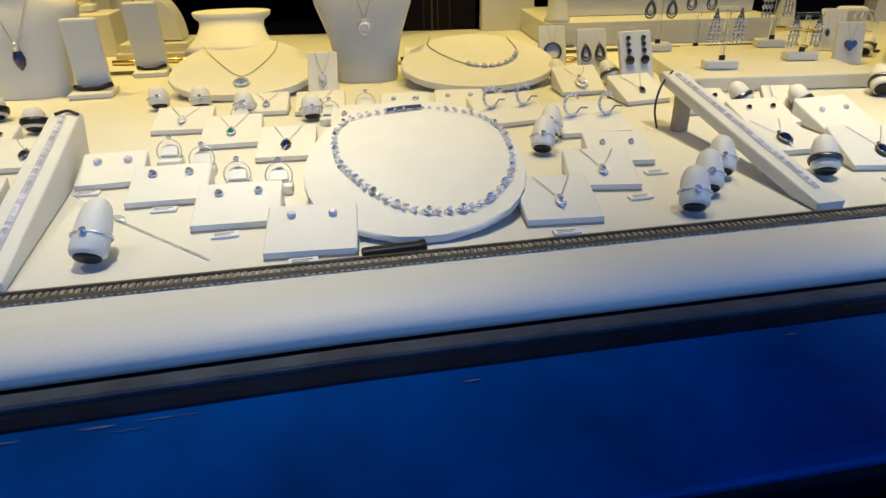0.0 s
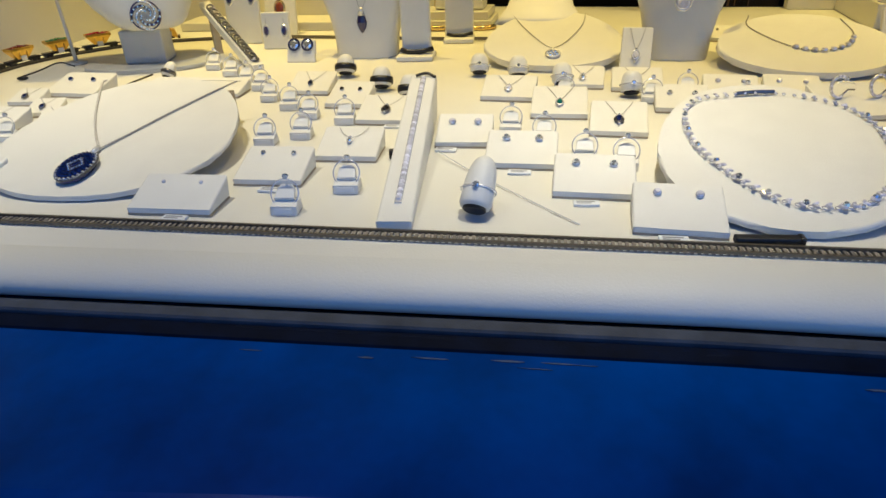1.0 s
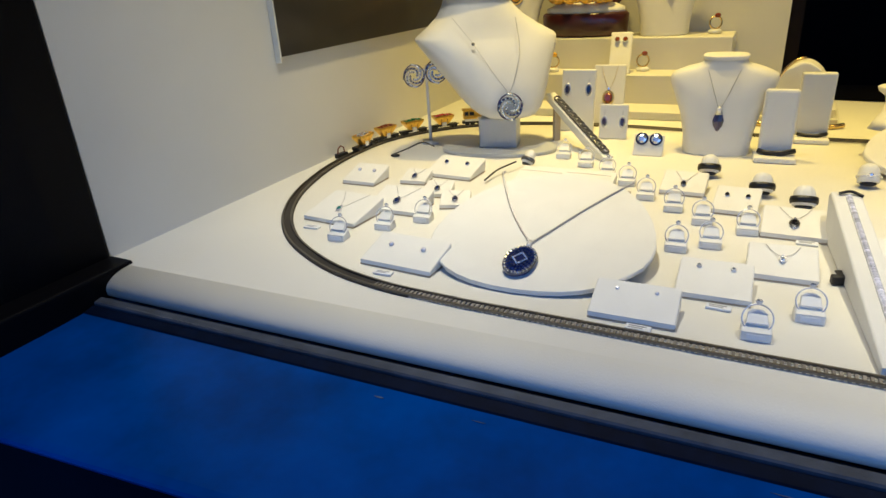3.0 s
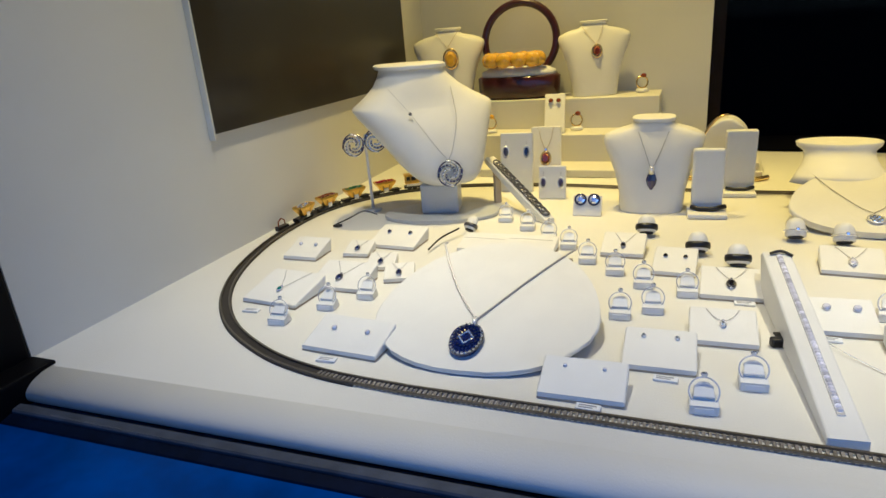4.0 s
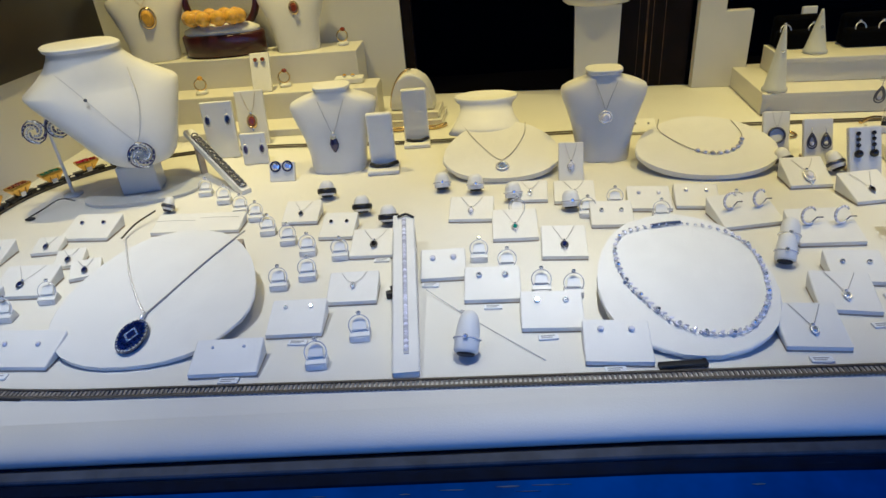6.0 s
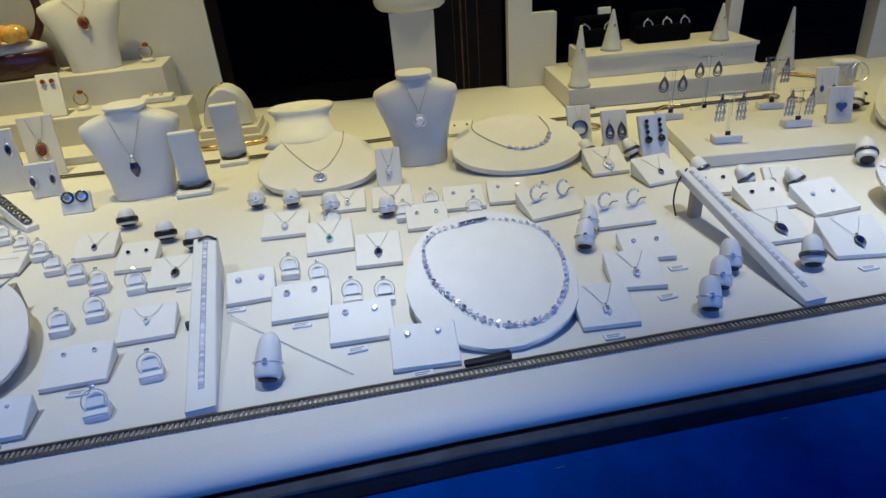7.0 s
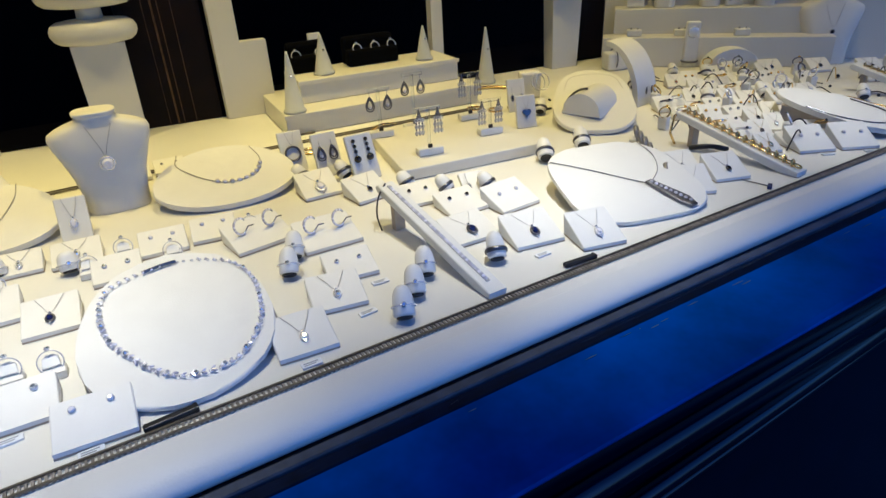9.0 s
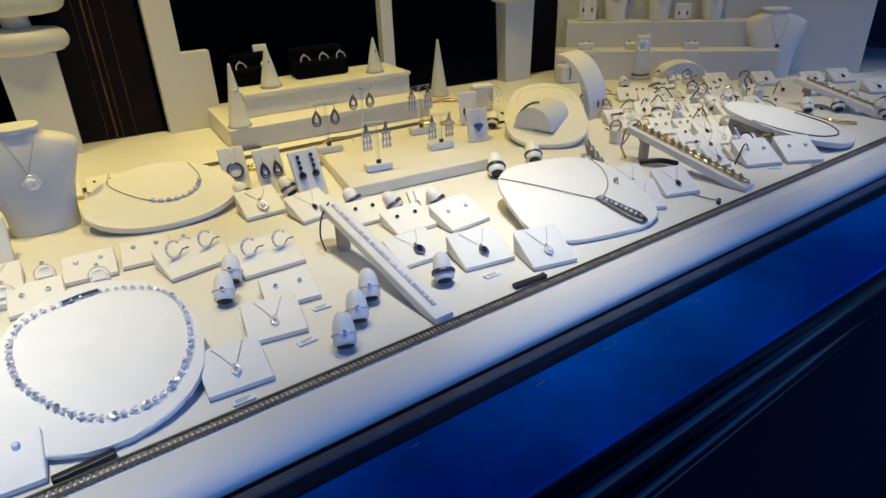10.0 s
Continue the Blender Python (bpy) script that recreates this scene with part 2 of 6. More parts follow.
def beads(bm, pts, r, stretch=1.5):
    """Small links along a line of points."""
    for i, p in enumerate(pts):
        a, b = pts[max(i - 1, 0)], pts[min(i + 1, len(pts) - 1)]
        q = (b - a).to_track_quat("X", "Z").to_matrix().to_4x4()
        m = Matrix.Translation(p) @ q @ Matrix.Diagonal((stretch, 1.0, 0.8, 1)) @ pose(0, 0, 0, 45 * (i % 2), 0, 0)
        lathe(bm, [(r * 0.35, -r), (r, -r * 0.3), (r, r * 0.3), (r * 0.35, r)], 5, m @ pose(0, 0, 0, 0, 90, 0))
    return bm


def chain(parent, pts, r=0.0007, material=SILVER, pitch=0.0021):
    material = CHAINM if material is SILVER else material
    L = sum((b - a).length for a, b in zip(pts, pts[1:]))
    n = max(int(L / pitch), 4)
    return part("chain", beads(bmesh.new(), spline(pts, n), r), material, parent, smooth=False)

# ---------------- structure ----------------
XL, XR = -0.750, 1.75


def back_y(x):
    return 0.768 - 0.105 * x


def structure(name, bm, material, label, category="structure", smooth=False):
    return tagged(link(name, bm, material, smooth=smooth), label, category, kind="structure")


def skew(x):
    """The front line swings outwards a little towards the left end."""
    return 0.024 * min(x, 0.0)


def run(name, prof, xs, material, label, category, smooth=False, fixed=(), far=()):
    """A profile of y, z swept along the front line; points in fixed do not follow it, points in far swing out twice as much."""
    bm = bmesh.new()
    rings = [[bm.verts.new((x, y + (0 if i in fixed else skew(x) * (3.7 if i in far else 1.0)), z)) for i, (y, z) in enumerate(prof)] for x in xs]
    for p, q in zip(rings, rings[1:]):
        for i in range(len(prof)):
            j = (i + 1) % len(prof)
            bm.faces.new((p[i], q[i], q[j], p[j]))
    bm.faces.new(rings[0][::-1])
    bm.faces.new(rings[-1])
    return structure(name, bm, material, label, category, smooth)


# the display floor with its padded, rounded front edge
prof = [(0.9, 0.0), (-0.018, 0.0)]
prof += [(-0.018 - 0.026 * math.sin(radians(9 * i)), -0.013 + 0.013 * math.cos(radians(9 * i))) for i in range(1, 11)]
prof += [(-0.043, -0.017), (-0.039, -0.020), (0.9, -0.020)]
flo = run("floor", prof, (XL, 0.0, XR), FLOORM, "cream leatherette display floor with a padded rounded front edge", "floor", fixed=(0, len(prof) - 1))
for f in flo.data.polygons:
    f.use_smooth = abs(f.normal.x) < 0.5 and f.normal.y < -0.02

# seal, window profile, blue sill and its mouldings
XS = (XL - 0.3, 0.0, XR)
run("window_seal", [(-0.0478, -0.040), (-0.0400, -0.040), (-0.0400, -0.0205), (-0.0440, -0.0185), (-0.0478, -0.0175)], XS, SEAL, "black rubber seal under the padded edge", "seal")
run("window_profile", [(-0.0565, -0.040), (-0.0480, -0.040), (-0.0480, -0.0160), (-0.0490, -0.0150), (-0.0555, -0.0158), (-0.0565, -0.0170)], XS, LIPM, "grey metal window profile", "window frame")
run("glazing_bead", [(-0.0670, -0.040), (-0.0567, -0.040), (-0.0567, -0.0195), (-0.0580, -0.0182), (-0.0658, -0.0200), (-0.0670, -0.0212)], XS, BEADM, "dark blue glazing bead, dusty, behind the sill", "window frame")
run("window_sill", [(-0.0672, -0.0208), (-0.140, -0.0228), (-0.1455, -0.0236), (-0.1470, -0.0252), (-0.1465, -0.0268), (-0.134, -0.0285), (-0.134, -0.0445), (-0.0672, -0.0445)], XS, BLUE, "glossy blue painted window sill, scuffed along its back", "sill", far=(1, 2, 3, 4, 5, 6))


def moulding(y, z, r, swing):
    """A round moulding under the sill that swings out towards the left."""
    bm = bmesh.new()
    rings = [[bm.verts.new((x, y + swing * (x - 0.45) + r * math.cos(radians(30 * i)), z + r * math.sin(radians(30 * i)))) for i in range(12)] for x in (XL - 0.3, 0.0, XR)]
    for p, q in zip(rings, rings[1:]):
        for i in range(12):
            bm.faces.new((p[i], q[i], q[(i + 1) % 12], p[(i + 1) % 12]))
    bm.faces.new(rings[0][::-1])
    bm.faces.new(rings[-1])
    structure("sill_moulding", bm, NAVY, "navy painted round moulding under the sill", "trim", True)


for y, z, r, swing in ((-0.138, -0.070, 0.009, 0.014), (-0.138, -0.112, 0.007, 0.030), (-0.140, -0.123, 0.004, 0.032)):
    moulding(y, z, r, swing)
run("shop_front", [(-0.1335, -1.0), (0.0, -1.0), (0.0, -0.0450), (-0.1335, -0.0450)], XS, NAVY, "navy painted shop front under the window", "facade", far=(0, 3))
# scuffs along the back of the sill
rnd = random.Random(3)
for i in range(26):
    x = rnd.uniform(-0.5, 0.9)
    y = -0.0715 + skew(x) - rnd.uniform(0, 0.006)
    w, d = rnd.uniform(0.001, 0.009), rnd.uniform(0.0002, 0.0007)
    poly = [(x - w, y), (x - w * 0.3, y - d), (x + w * 0.7, y - d * 0.7), (x + w, y + d * 0.4), (x + w * 0.2, y + d)]
    structure("paint_scuff", prism(bmesh.new(), poly, (-0.0208, -0.0204)), SCUFF, "pale scuff in the blue paint", "scuff")

structure("pavement", boxm(-60, 60, -60, -0.22, -1.06, -1.0), PAVE, "dark paving in front of the shop", "pavement")

# left wall with its black post
structure("wall_west", boxm(XL - 0.02, XL, -0.0300, 0.98, -0.04, CEIL), WALLM, "white painted side wall of the window", "wall")
# the post's outward depth is added to block sky from the sill's left
structure("window_post", boxm(XL - 0.16, XL + 0.002, -0.420, -0.0305, -0.0255, CEIL + 0.1, bevel=0.003), POSTM, "black painted window post, deepened outwards to shade the sill", "post")
# added black block that stands in for the sill's dark left end
structure("sill_end_dark_block", boxm(XL + 0.0025, XL + 0.030, -0.420, -0.0305, -0.0255, 0.003, bevel=0.002), POSTM, "low black block added to darken the sill's left end", "post")
structure("wall_east", boxm(XR, XR + 0.02, -0.04, 0.98, -0.04, CEIL), NAVY, "navy painted far side wall", "wall")
# unseen ceiling, given the dark wood to keep lamp bounce down
structure("ceiling", boxm(XL - 0.02, XR + 0.02, -0.0455, 2.2, CEIL, CEIL + 0.03), WOOD, "unseen ceiling of the display window, dark to cut bounced light", "ceiling")
structure("window_head", boxm(XL - 0.12, XR, -0.14, -0.046, 0.43, CEIL + 0.15), NAVY, "navy window head", "window frame")
# shop behind, its lack of light put into near-black surfaces
structure("shop_floor", boxm(-2.0, 3.2, 0.96, 2.2, -0.9, -0.85), UNLIT_ROOM, "shop floor, coloured near black as unlit", "floor")
structure("shop_wall", boxm(-2.0, 3.2, 2.2, 2.25, -0.9, CEIL + 0.03), UNLIT_ROOM, "shop wall, coloured near black as an unlit room", "wall")
structure("shop_wall", boxm(-2.05, -2.0, 0.90, 2.2, -0.9, CEIL + 0.03), UNLIT_ROOM, "shop wall, coloured near black as an unlit room", "wall")
structure("shop_wall", boxm(3.2, 3.25, 0.90, 2.2, -0.9, CEIL + 0.03), UNLIT_ROOM, "shop wall, coloured near black as an unlit room", "wall")
structure("display_back_edge", boxm(XL, XR, 0.901, 0.955, -0.9, -0.05), UNLIT_ROOM, "back of the display base, coloured near black as unlit", "base")


def back_panel(name, x0, x1, z0, z1, th, material, label, dy=0.0):
    """An upright panel standing along the slanting back line."""
    y0, y1 = back_y(x0) + dy, back_y(x1) + dy
    poly = [(x0, y0), (x1, y1), (x1, y1 + th), (x0, y0 + th)]
    return structure(name, prism(bmesh.new(), poly, (z0, z1), bevel=0.0015), material, label, "panel")


back_panel("back_panel", XL, -0.237, 0.0, CEIL, 0.02, WALLM, "white painted back panel", 0.0)
poly = [(1.040, back_y(1.04)), (1.445, 0.225), (1.462, 0.240), (1.056, back_y(1.04) + 0.02)]
structure("back_panel", prism(bmesh.new(), poly, (0.0, CEIL), bevel=0.0015), WALLM, "white painted panel set at an angle", "panel")
poly = [(1.4635, 0.240), (XR, 0.44), (XR, 0.46), (1.4635, 0.26)]
structure("back_panel", prism(bmesh.new(), poly, (0.0, CEIL), bevel=0.0015), POSTM, "black painted panel beyond the angled wall", "panel")
back_panel("back_panel", 0.125, 0.247, 0.0, CEIL, 0.02, WOOD, "dark stained wooden upright with worn edges", 0.004)
back_panel("back_panel", 0.985, 1.044, 0.0, CEIL, 0.02, WOOD, "dark stained wooden upright", 0.006)
back_panel("back_panel", -0.2365, -0.218, 0.0, CEIL, 0.02, WOOD, "dark stained wooden edge of the opening", 0.005)
# gilt lines on the wood
for gx, gw in ((0.176, 0.0026), (0.186, 0.0010), (0.164, 0.0006), (0.205, 0.0007)):
    back_panel("trim", gx, gx + gw, 0.0, CEIL, 0.001, GILT, "thin worn gilt line on the dark wood", 0.0028)
# near-black strip painted as the darkness behind: the floor's visible back strip ends here
back_panel("back_dark_cover", -0.2365, 0.1245, -0.039, -0.002, 0.06, UNLIT_ROOM, "near-black strip painted as the darkness behind the display floor", 0.0)
# back cut of the floor: added near-black sheets cover what lies past the back line, as unlit
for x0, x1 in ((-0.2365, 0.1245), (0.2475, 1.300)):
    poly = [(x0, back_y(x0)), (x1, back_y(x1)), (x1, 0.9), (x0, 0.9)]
    structure("back_dark_cover", prism(bmesh.new(), poly, (0.001, 0.004)), UNLIT_ROOM, "added near-black sheet painted as the unlit space behind the display", "floor")

# dark glass panel on the left wall
bm = boxm(XL, XL + 0.006, 0.224, 0.745, 0.136, 0.62, bevel=0.001)
mir = structure("wall_mirror", bm, MIRROR, "dark tinted glass panel on the white side wall", "mirror")
part("frame", boxm(XL + 0.0005, XL + 0.008, 0.2215, 0.2235, 0.130, 0.625), SHELFM, mir, "pale edge strip")

# glass
pane = structure("window_glass", boxm(XL, XR, -0.0020, 0.0, -0.0150, 0.429), GLASS, "clear shop window glass", "window")
for v in pane.data.vertices:
    v.co.y += -0.0530 + skew(v.co.x)
pane.visible_shadow = False

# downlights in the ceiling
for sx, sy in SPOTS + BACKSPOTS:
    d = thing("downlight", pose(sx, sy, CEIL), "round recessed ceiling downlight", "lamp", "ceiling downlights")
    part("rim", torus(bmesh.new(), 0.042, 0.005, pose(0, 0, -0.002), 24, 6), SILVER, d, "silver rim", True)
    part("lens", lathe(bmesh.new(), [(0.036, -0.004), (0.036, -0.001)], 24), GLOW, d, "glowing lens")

# ---------------- railway ----------------
TRACK = [(1.70, 0.0), (0.6, 0.0), (-0.30, 0.0), (-0.445, 0.001), (-0.512, 0.008), (-0.566, 0.026), (-0.625, 0.063), (-0.674, 0.120), (-0.709, 0.198), (-0.728, 0.297), (-0.718, 0.405), (-0.655, 0.492), (-0.56, 0.535), (-0.43, 0.545), (-0.20, 0.526), (0.10, 0.528), (0.60, 0.50)]


def densify(n):
    P = [Vector((x, y, 0)) for x, y in TRACK]
    return spline(P, n)


def sweep(pts, y0, y1, z0, z1):
    bm = bmesh.new()
    rings = []
    for i, p in enumerate(pts):
        d = (pts[min(i + 1, len(pts) - 1)] - pts[max(i - 1, 0)]).normalized()
        s = Vector((-d.y, d.x, 0))
        rings.append([bm.verts.new(p + s * a + Vector((0, 0, z))) for a, z in ((y0, z0), (y1, z0), (y1, z1), (y0, z1))])
    for a, b in zip(rings, rings[1:]):
        for j in range(4):
            bm.faces.new((a[j], a[(j + 1) % 4], b[(j + 1) % 4], b[j]))
    bm.faces.new(rings[0][::-1])
    bm.faces.new(rings[-1])
    return bm


track = thing("model_railway_track", Matrix(), "narrow model railway track with nickel rails looping over the display floor", "track")
tp = densify(420)
for s in (-1, 1):
    part("rail", sweep(tp, s * 0.0040 - 0.0008, s * 0.0040 + 0.0008, 0.0012, 0.0030), STEEL, track, "thin nickel rail")
curve_pts = [p for p in tp if p.x < -0.46]
part("track_bed", sweep(curve_pts, -0.0058, 0.0058, 0.0004, 0.0012), BED, track, "dark bed under the curve")
bm = bmesh.new()
sl = densify(1150)
for i, p in enumerate(sl[1:-1], 1):
    if p.x < -0.50:
        continue
    d = (sl[i + 1] - sl[i - 1]).normalized()
    s = Vector((-d.y, d.x, 0))
    w, h = 0.00085, 0.0046
    c = [p + d * a + s * b for a, b in ((-w, -h), (w, -h), (w, h), (-w, h))]
    lo = [bm.verts.new(v + Vector((0, 0, 0.0003))) for v in c]
    hi = [bm.verts.new(v + Vector((0, 0, 0.0018))) for v in c]
    bm.faces.new(hi)
    for j in range(4):
        bm.faces.new((lo[j], lo[(j + 1) % 4], hi[(j + 1) % 4], hi[j]))
tagged(part("sleepers", bm, SLEEP, track, "brown plastic sleepers"), kind="stuff")

# feeder on the outer curve
fd = thing("track_connector", pose(-0.738, 0.305, 0.0, 0, 0, 80), "small dark track feeder box with a copper loop", "connector")
part("body", boxm(-0.009, 0.009, -0.004, 0.004, 0, 0.006, bevel=0.001), BLACKP, fd)
part("loop", tube(bmesh.new(), [(-0.006, 0, 0.006), (-0.005, 0, 0.012), (0, 0, 0.015), (0.005, 0, 0.012), (0.006, 0, 0.006)], 0.0009), COGNAC, fd, "copper wire loop")


def wheel(parent, x, y, r=0.0026):
    part("wheel", lathe(bmesh.new(), [(r * 0.4, -0.0009), (r, -0.0007), (r, 0.0005), (r * 0.4, 0.0009)], 14, pose(x, y, 0.0034 + r, 90)), BLACKP, parent, smooth=False)


# the train stands on the far side of the loop, its rear wagon at this length along the line
LINE = densify(3000)
RUN = [0.0]
for p, q in zip(LINE, LINE[1:]):
    RUN.append(RUN[-1] + (q - p).length)


def on_track(s):
    """The frame of a vehicle at a length along the track; its nose points along -x."""
    k = min(range(len(RUN)), key=lambda i: abs(RUN[i] - s))
    d = LINE[k + 4] - LINE[k - 4]
    return pose(LINE[k].x, LINE[k].y, -0.0013, 0, 0, math.degrees(math.atan2(-d.y, -d.x))) @ Matrix.Scale(1.28, 4)


TRAIN_S = min(zip(RUN, LINE), key=lambda a: (a[1] - Vector((-0.727, 0.345, 0))).length)[0]



def locomotive(x):
    e = thing("toy_locomotive", on_track(TRAIN_S - x) @ pose(-0.028, 0, 0), "gilded toy locomotive with silver flanks on the track", "toy train")
    part("frame", boxm(0.004, 0.055, -0.0042, 0.0042, 0.0055, 0.0078, bevel=0.0004), BLACKP, e, "black underframe")
    part("body", boxm(0.006, 0.052, -0.0046, 0.0046, 0.0078, 0.0135, bevel=0.0008), SILVER, e, "silver flank")
    hood = bmesh.new()
    poly = [(-0.0042, 0.0135), (0.0042, 0.0135), (0.0042, 0.0158), (0.0026, 0.0178), (-0.0026, 0.0178), (-0.0042, 0.0158)]
    fm = Matrix(((0, 0, 1, 0), (1, 0, 0, 0), (0, 1, 0, 0), (0, 0, 0, 1)))
    prism(hood, poly, (0.0065, 0.040), 0.0004, fm)
    part("hood", hood, BRASS, e, "gilded hood")
    part("cab", boxm(0.037, 0.0535, -0.0048, 0.0048, 0.0105, 0.0205, bevel=0.0007), BRASS, e, "gilded cab")
    part("cab_roof", boxm(0.036, 0.0545, -0.0053, 0.0053, 0.0203, 0.0215, bevel=0.0005), BRASS, e, "gilded roof")
    for s in (-1, 1):
        part("window", boxm(0.041, 0.046, s * 0.0050 - 0.0003, s * 0.0050 + 0.0003, 0.0150, 0.0190), BLACKP, e, "dark cab window")
        part("window", boxm(0.0475, 0.0515, s * 0.0050 - 0.0003, s * 0.0050 + 0.0003, 0.0150, 0.0190), BLACKP, e, "dark cab window")
        part("walkway", boxm(0.005, 0.054, s * 0.0050 - 0.0008, s * 0.0050 + 0.0008, 0.0130, 0.0139), BRASS, e, "gilded walkway")
    for i in range(6):
        part("roof_vent", lathe(bmesh.new(), [(0.0013, 0), (0.0013, 0.0014), (0.0007, 0.0020)], 10, pose(0.010 + i * 0.0048, 0, 0.0176)), GOLD, e, "gilded vent")
    nose = bmesh.new()
    prism(nose, [(0.0065, 0.0078), (0.0018, 0.0052), (0.0006, 0.0056), (0.0030, 0.0140), (0.0065, 0.0150)], (-0.0043, 0.0043), 0.0004, Matrix(((1, 0, 0, 0), (0, 0, 1, 0), (0, 1, 0, 0), (0, 0, 0, 1))))
    part("nose", nose, BRASS, e, "gilded nose")
    part("buffer_beam", boxm(-0.0012, 0.0012, -0.0045, 0.0045, 0.0048, 0.0078, bevel=0.0004), MAROON, e, "dark red buffer beam")
    for wx in (0.010, 0.016, 0.043, 0.049):
        for s in (-1, 1):
            wheel(e, wx, s * 0.0034)
    return e


def wagon(x, gems, what):
    e = thing("toy_ore_wagon", on_track(TRAIN_S - x), "gilded toy ore wagon heaped with " + what, "toy train", "toy ore wagons")
    part("chassis", boxm(-0.0165, 0.0165, -0.0036, 0.0036, 0.0056, 0.0078, bevel=0.0004), BLACKP, e, "black chassis")
    h = bmesh.new()
    lo, hi = [(-0.0055, -0.0030), (0.0055, -0.0030), (0.0055, 0.0030), (-0.0055, 0.0030)], [(-0.0118, -0.0056), (0.0118, -0.0056), (0.0118, 0.0056), (-0.0118, 0.0056)]
    a = [h.verts.new((p[0], p[1], 0.0080)) for p in lo]
    b = [h.verts.new((p[0], p[1], 0.0160)) for p in hi]
    c = [h.verts.new((p[0], p[1], 0.0182)) for p in hi]
    d = [h.verts.new((p[0] * 0.93, p[1] * 0.86, 0.0182)) for p in hi]
    g = [h.verts.new((p[0] * 0.93, p[1] * 0.86, 0.0165)) for p in hi]
    h.faces.new(a[::-1])
    for u, v in ((a, b), (b, c), (c, d), (d, g)):
        for j in range(4):
            h.faces.new((u[j], u[(j + 1) % 4], v[(j + 1) % 4], v[j]))
    h.faces.new(g)
    part("hopper", h, BRASS, e, "gilded hopper")
    heap = bmesh.new()
    rnd = random.Random(int(-x * 1000) + 7)
    for i in range(46):
        u, v = rnd.uniform(-0.0098, 0.0098), rnd.uniform(-0.0040, 0.0040)
        z = 0.0172 + 0.0022 * (1 - abs(u) / 0.011) * (1 - abs(v) / 0.006)
        gem(heap, pose(u, v, z, rnd.uniform(-50, 50), rnd.uniform(-50, 50), rnd.uniform(0, 90)), rnd.uniform(0.0009, 0.0014), 0.7, 6)
    tagged(part("gem_heap", heap, gems, e, "heap of " + what), kind="stuff")
    for s in (-1, 1):
        part("side_plate", boxm(-0.0028, 0.0028, s * 0.0042 - 0.0004, s * 0.0042 + 0.0004, 0.0060, 0.0108, bevel=0.0003), SILVER, e, "silver side plate")
        part("rib", boxm(-0.0042, -0.0034, s * 0.0046 - 0.0005, s * 0.0046 + 0.0005, 0.0085, 0.0160), GOLD, e)
        part("rib", boxm(0.0034, 0.0042, s * 0.0046 - 0.0005, s * 0.0046 + 0.0005, 0.0085, 0.0160), GOLD, e)
    for wx in (-0.012, 0.012):
        part("bogie", boxm(wx - 0.0035, wx + 0.0035, -0.0044, 0.0044, 0.0046, 0.0066, bevel=0.0003), BLACKP, e, "black bogie")
        for s in (-1, 1):
            wheel(e, wx - 0.0018, s * 0.0033, 0.0020)
            wheel(e, wx + 0.0018, s * 0.0033, 0.0020)
    part("coupling", boxm(-0.0195, -0.0160, -0.0006, 0.0006, 0.0058, 0.0068), BLACKP, e)
    part("coupling", boxm(0.0160, 0.0180, -0.0006, 0.0006, 0.0058, 0.0068), BLACKP, e)
    return e


locomotive(-0.208)
wagon(-0.144, RUBY, "red stones")
wagon(-0.096, EMER, "green stones")
wagon(-0.048, COGNAC, "dark brown and blue stones")
wagon(0.0, DIAMOND, "clear stones")

# ---------------- display pieces ----------------
def wedge_mesh(w, d, h, lip=0.005, b=0.0012):
    """A sloping pad: front lip, rising to h at the back."""
    poly = [(0, 0.0017), (0, lip), (d, h), (d * 0.92, 0.0017)]
    m = Matrix(((0, 0, 1, 0), (1, 0, 0, 0), (0, 1, 0, 0), (0, 0, 0, 1)))
    return prism(bmesh.new(), poly, (-w / 2, w / 2), b, m)


PADS = {}


def pad(x, y, w, d, h=0.015, rot=0, what="white leatherette pendant pad, sloping, on the display floor", lip=0.005):
    """A sloping jewellery pad with its front edge's middle at x, y. Returns the frame of its top face."""
    key = (round(w, 3), round(d, 3), round(h, 3))
    m = pose(x, y, 0, 0, 0, rot)
    if key in PADS:
        ob = copy_thing(PADS[key], m)
    else:
        ob = PADS[key] = link("jewellery_pad", wedge_mesh(w, d, h, lip), LEATHER)
        # brown base strip doubles as the shadow line below the front lip
        part("base_shade_strip", boxm(-w / 2 + 0.0003, w / 2 - 0.0003, -0.0002, d * 0.90, 0.0003, 0.0016), SIDE, ob, "brown base strip, drawn as the shadow line under the pad")
        ob.matrix_world = m
    tagged(ob, what, "display pad", "jewellery pads")
    return m @ Matrix.Translation((0, 0, lip)) @ pose(0, 0, 0, math.degrees(math.atan2(h - lip, d)))


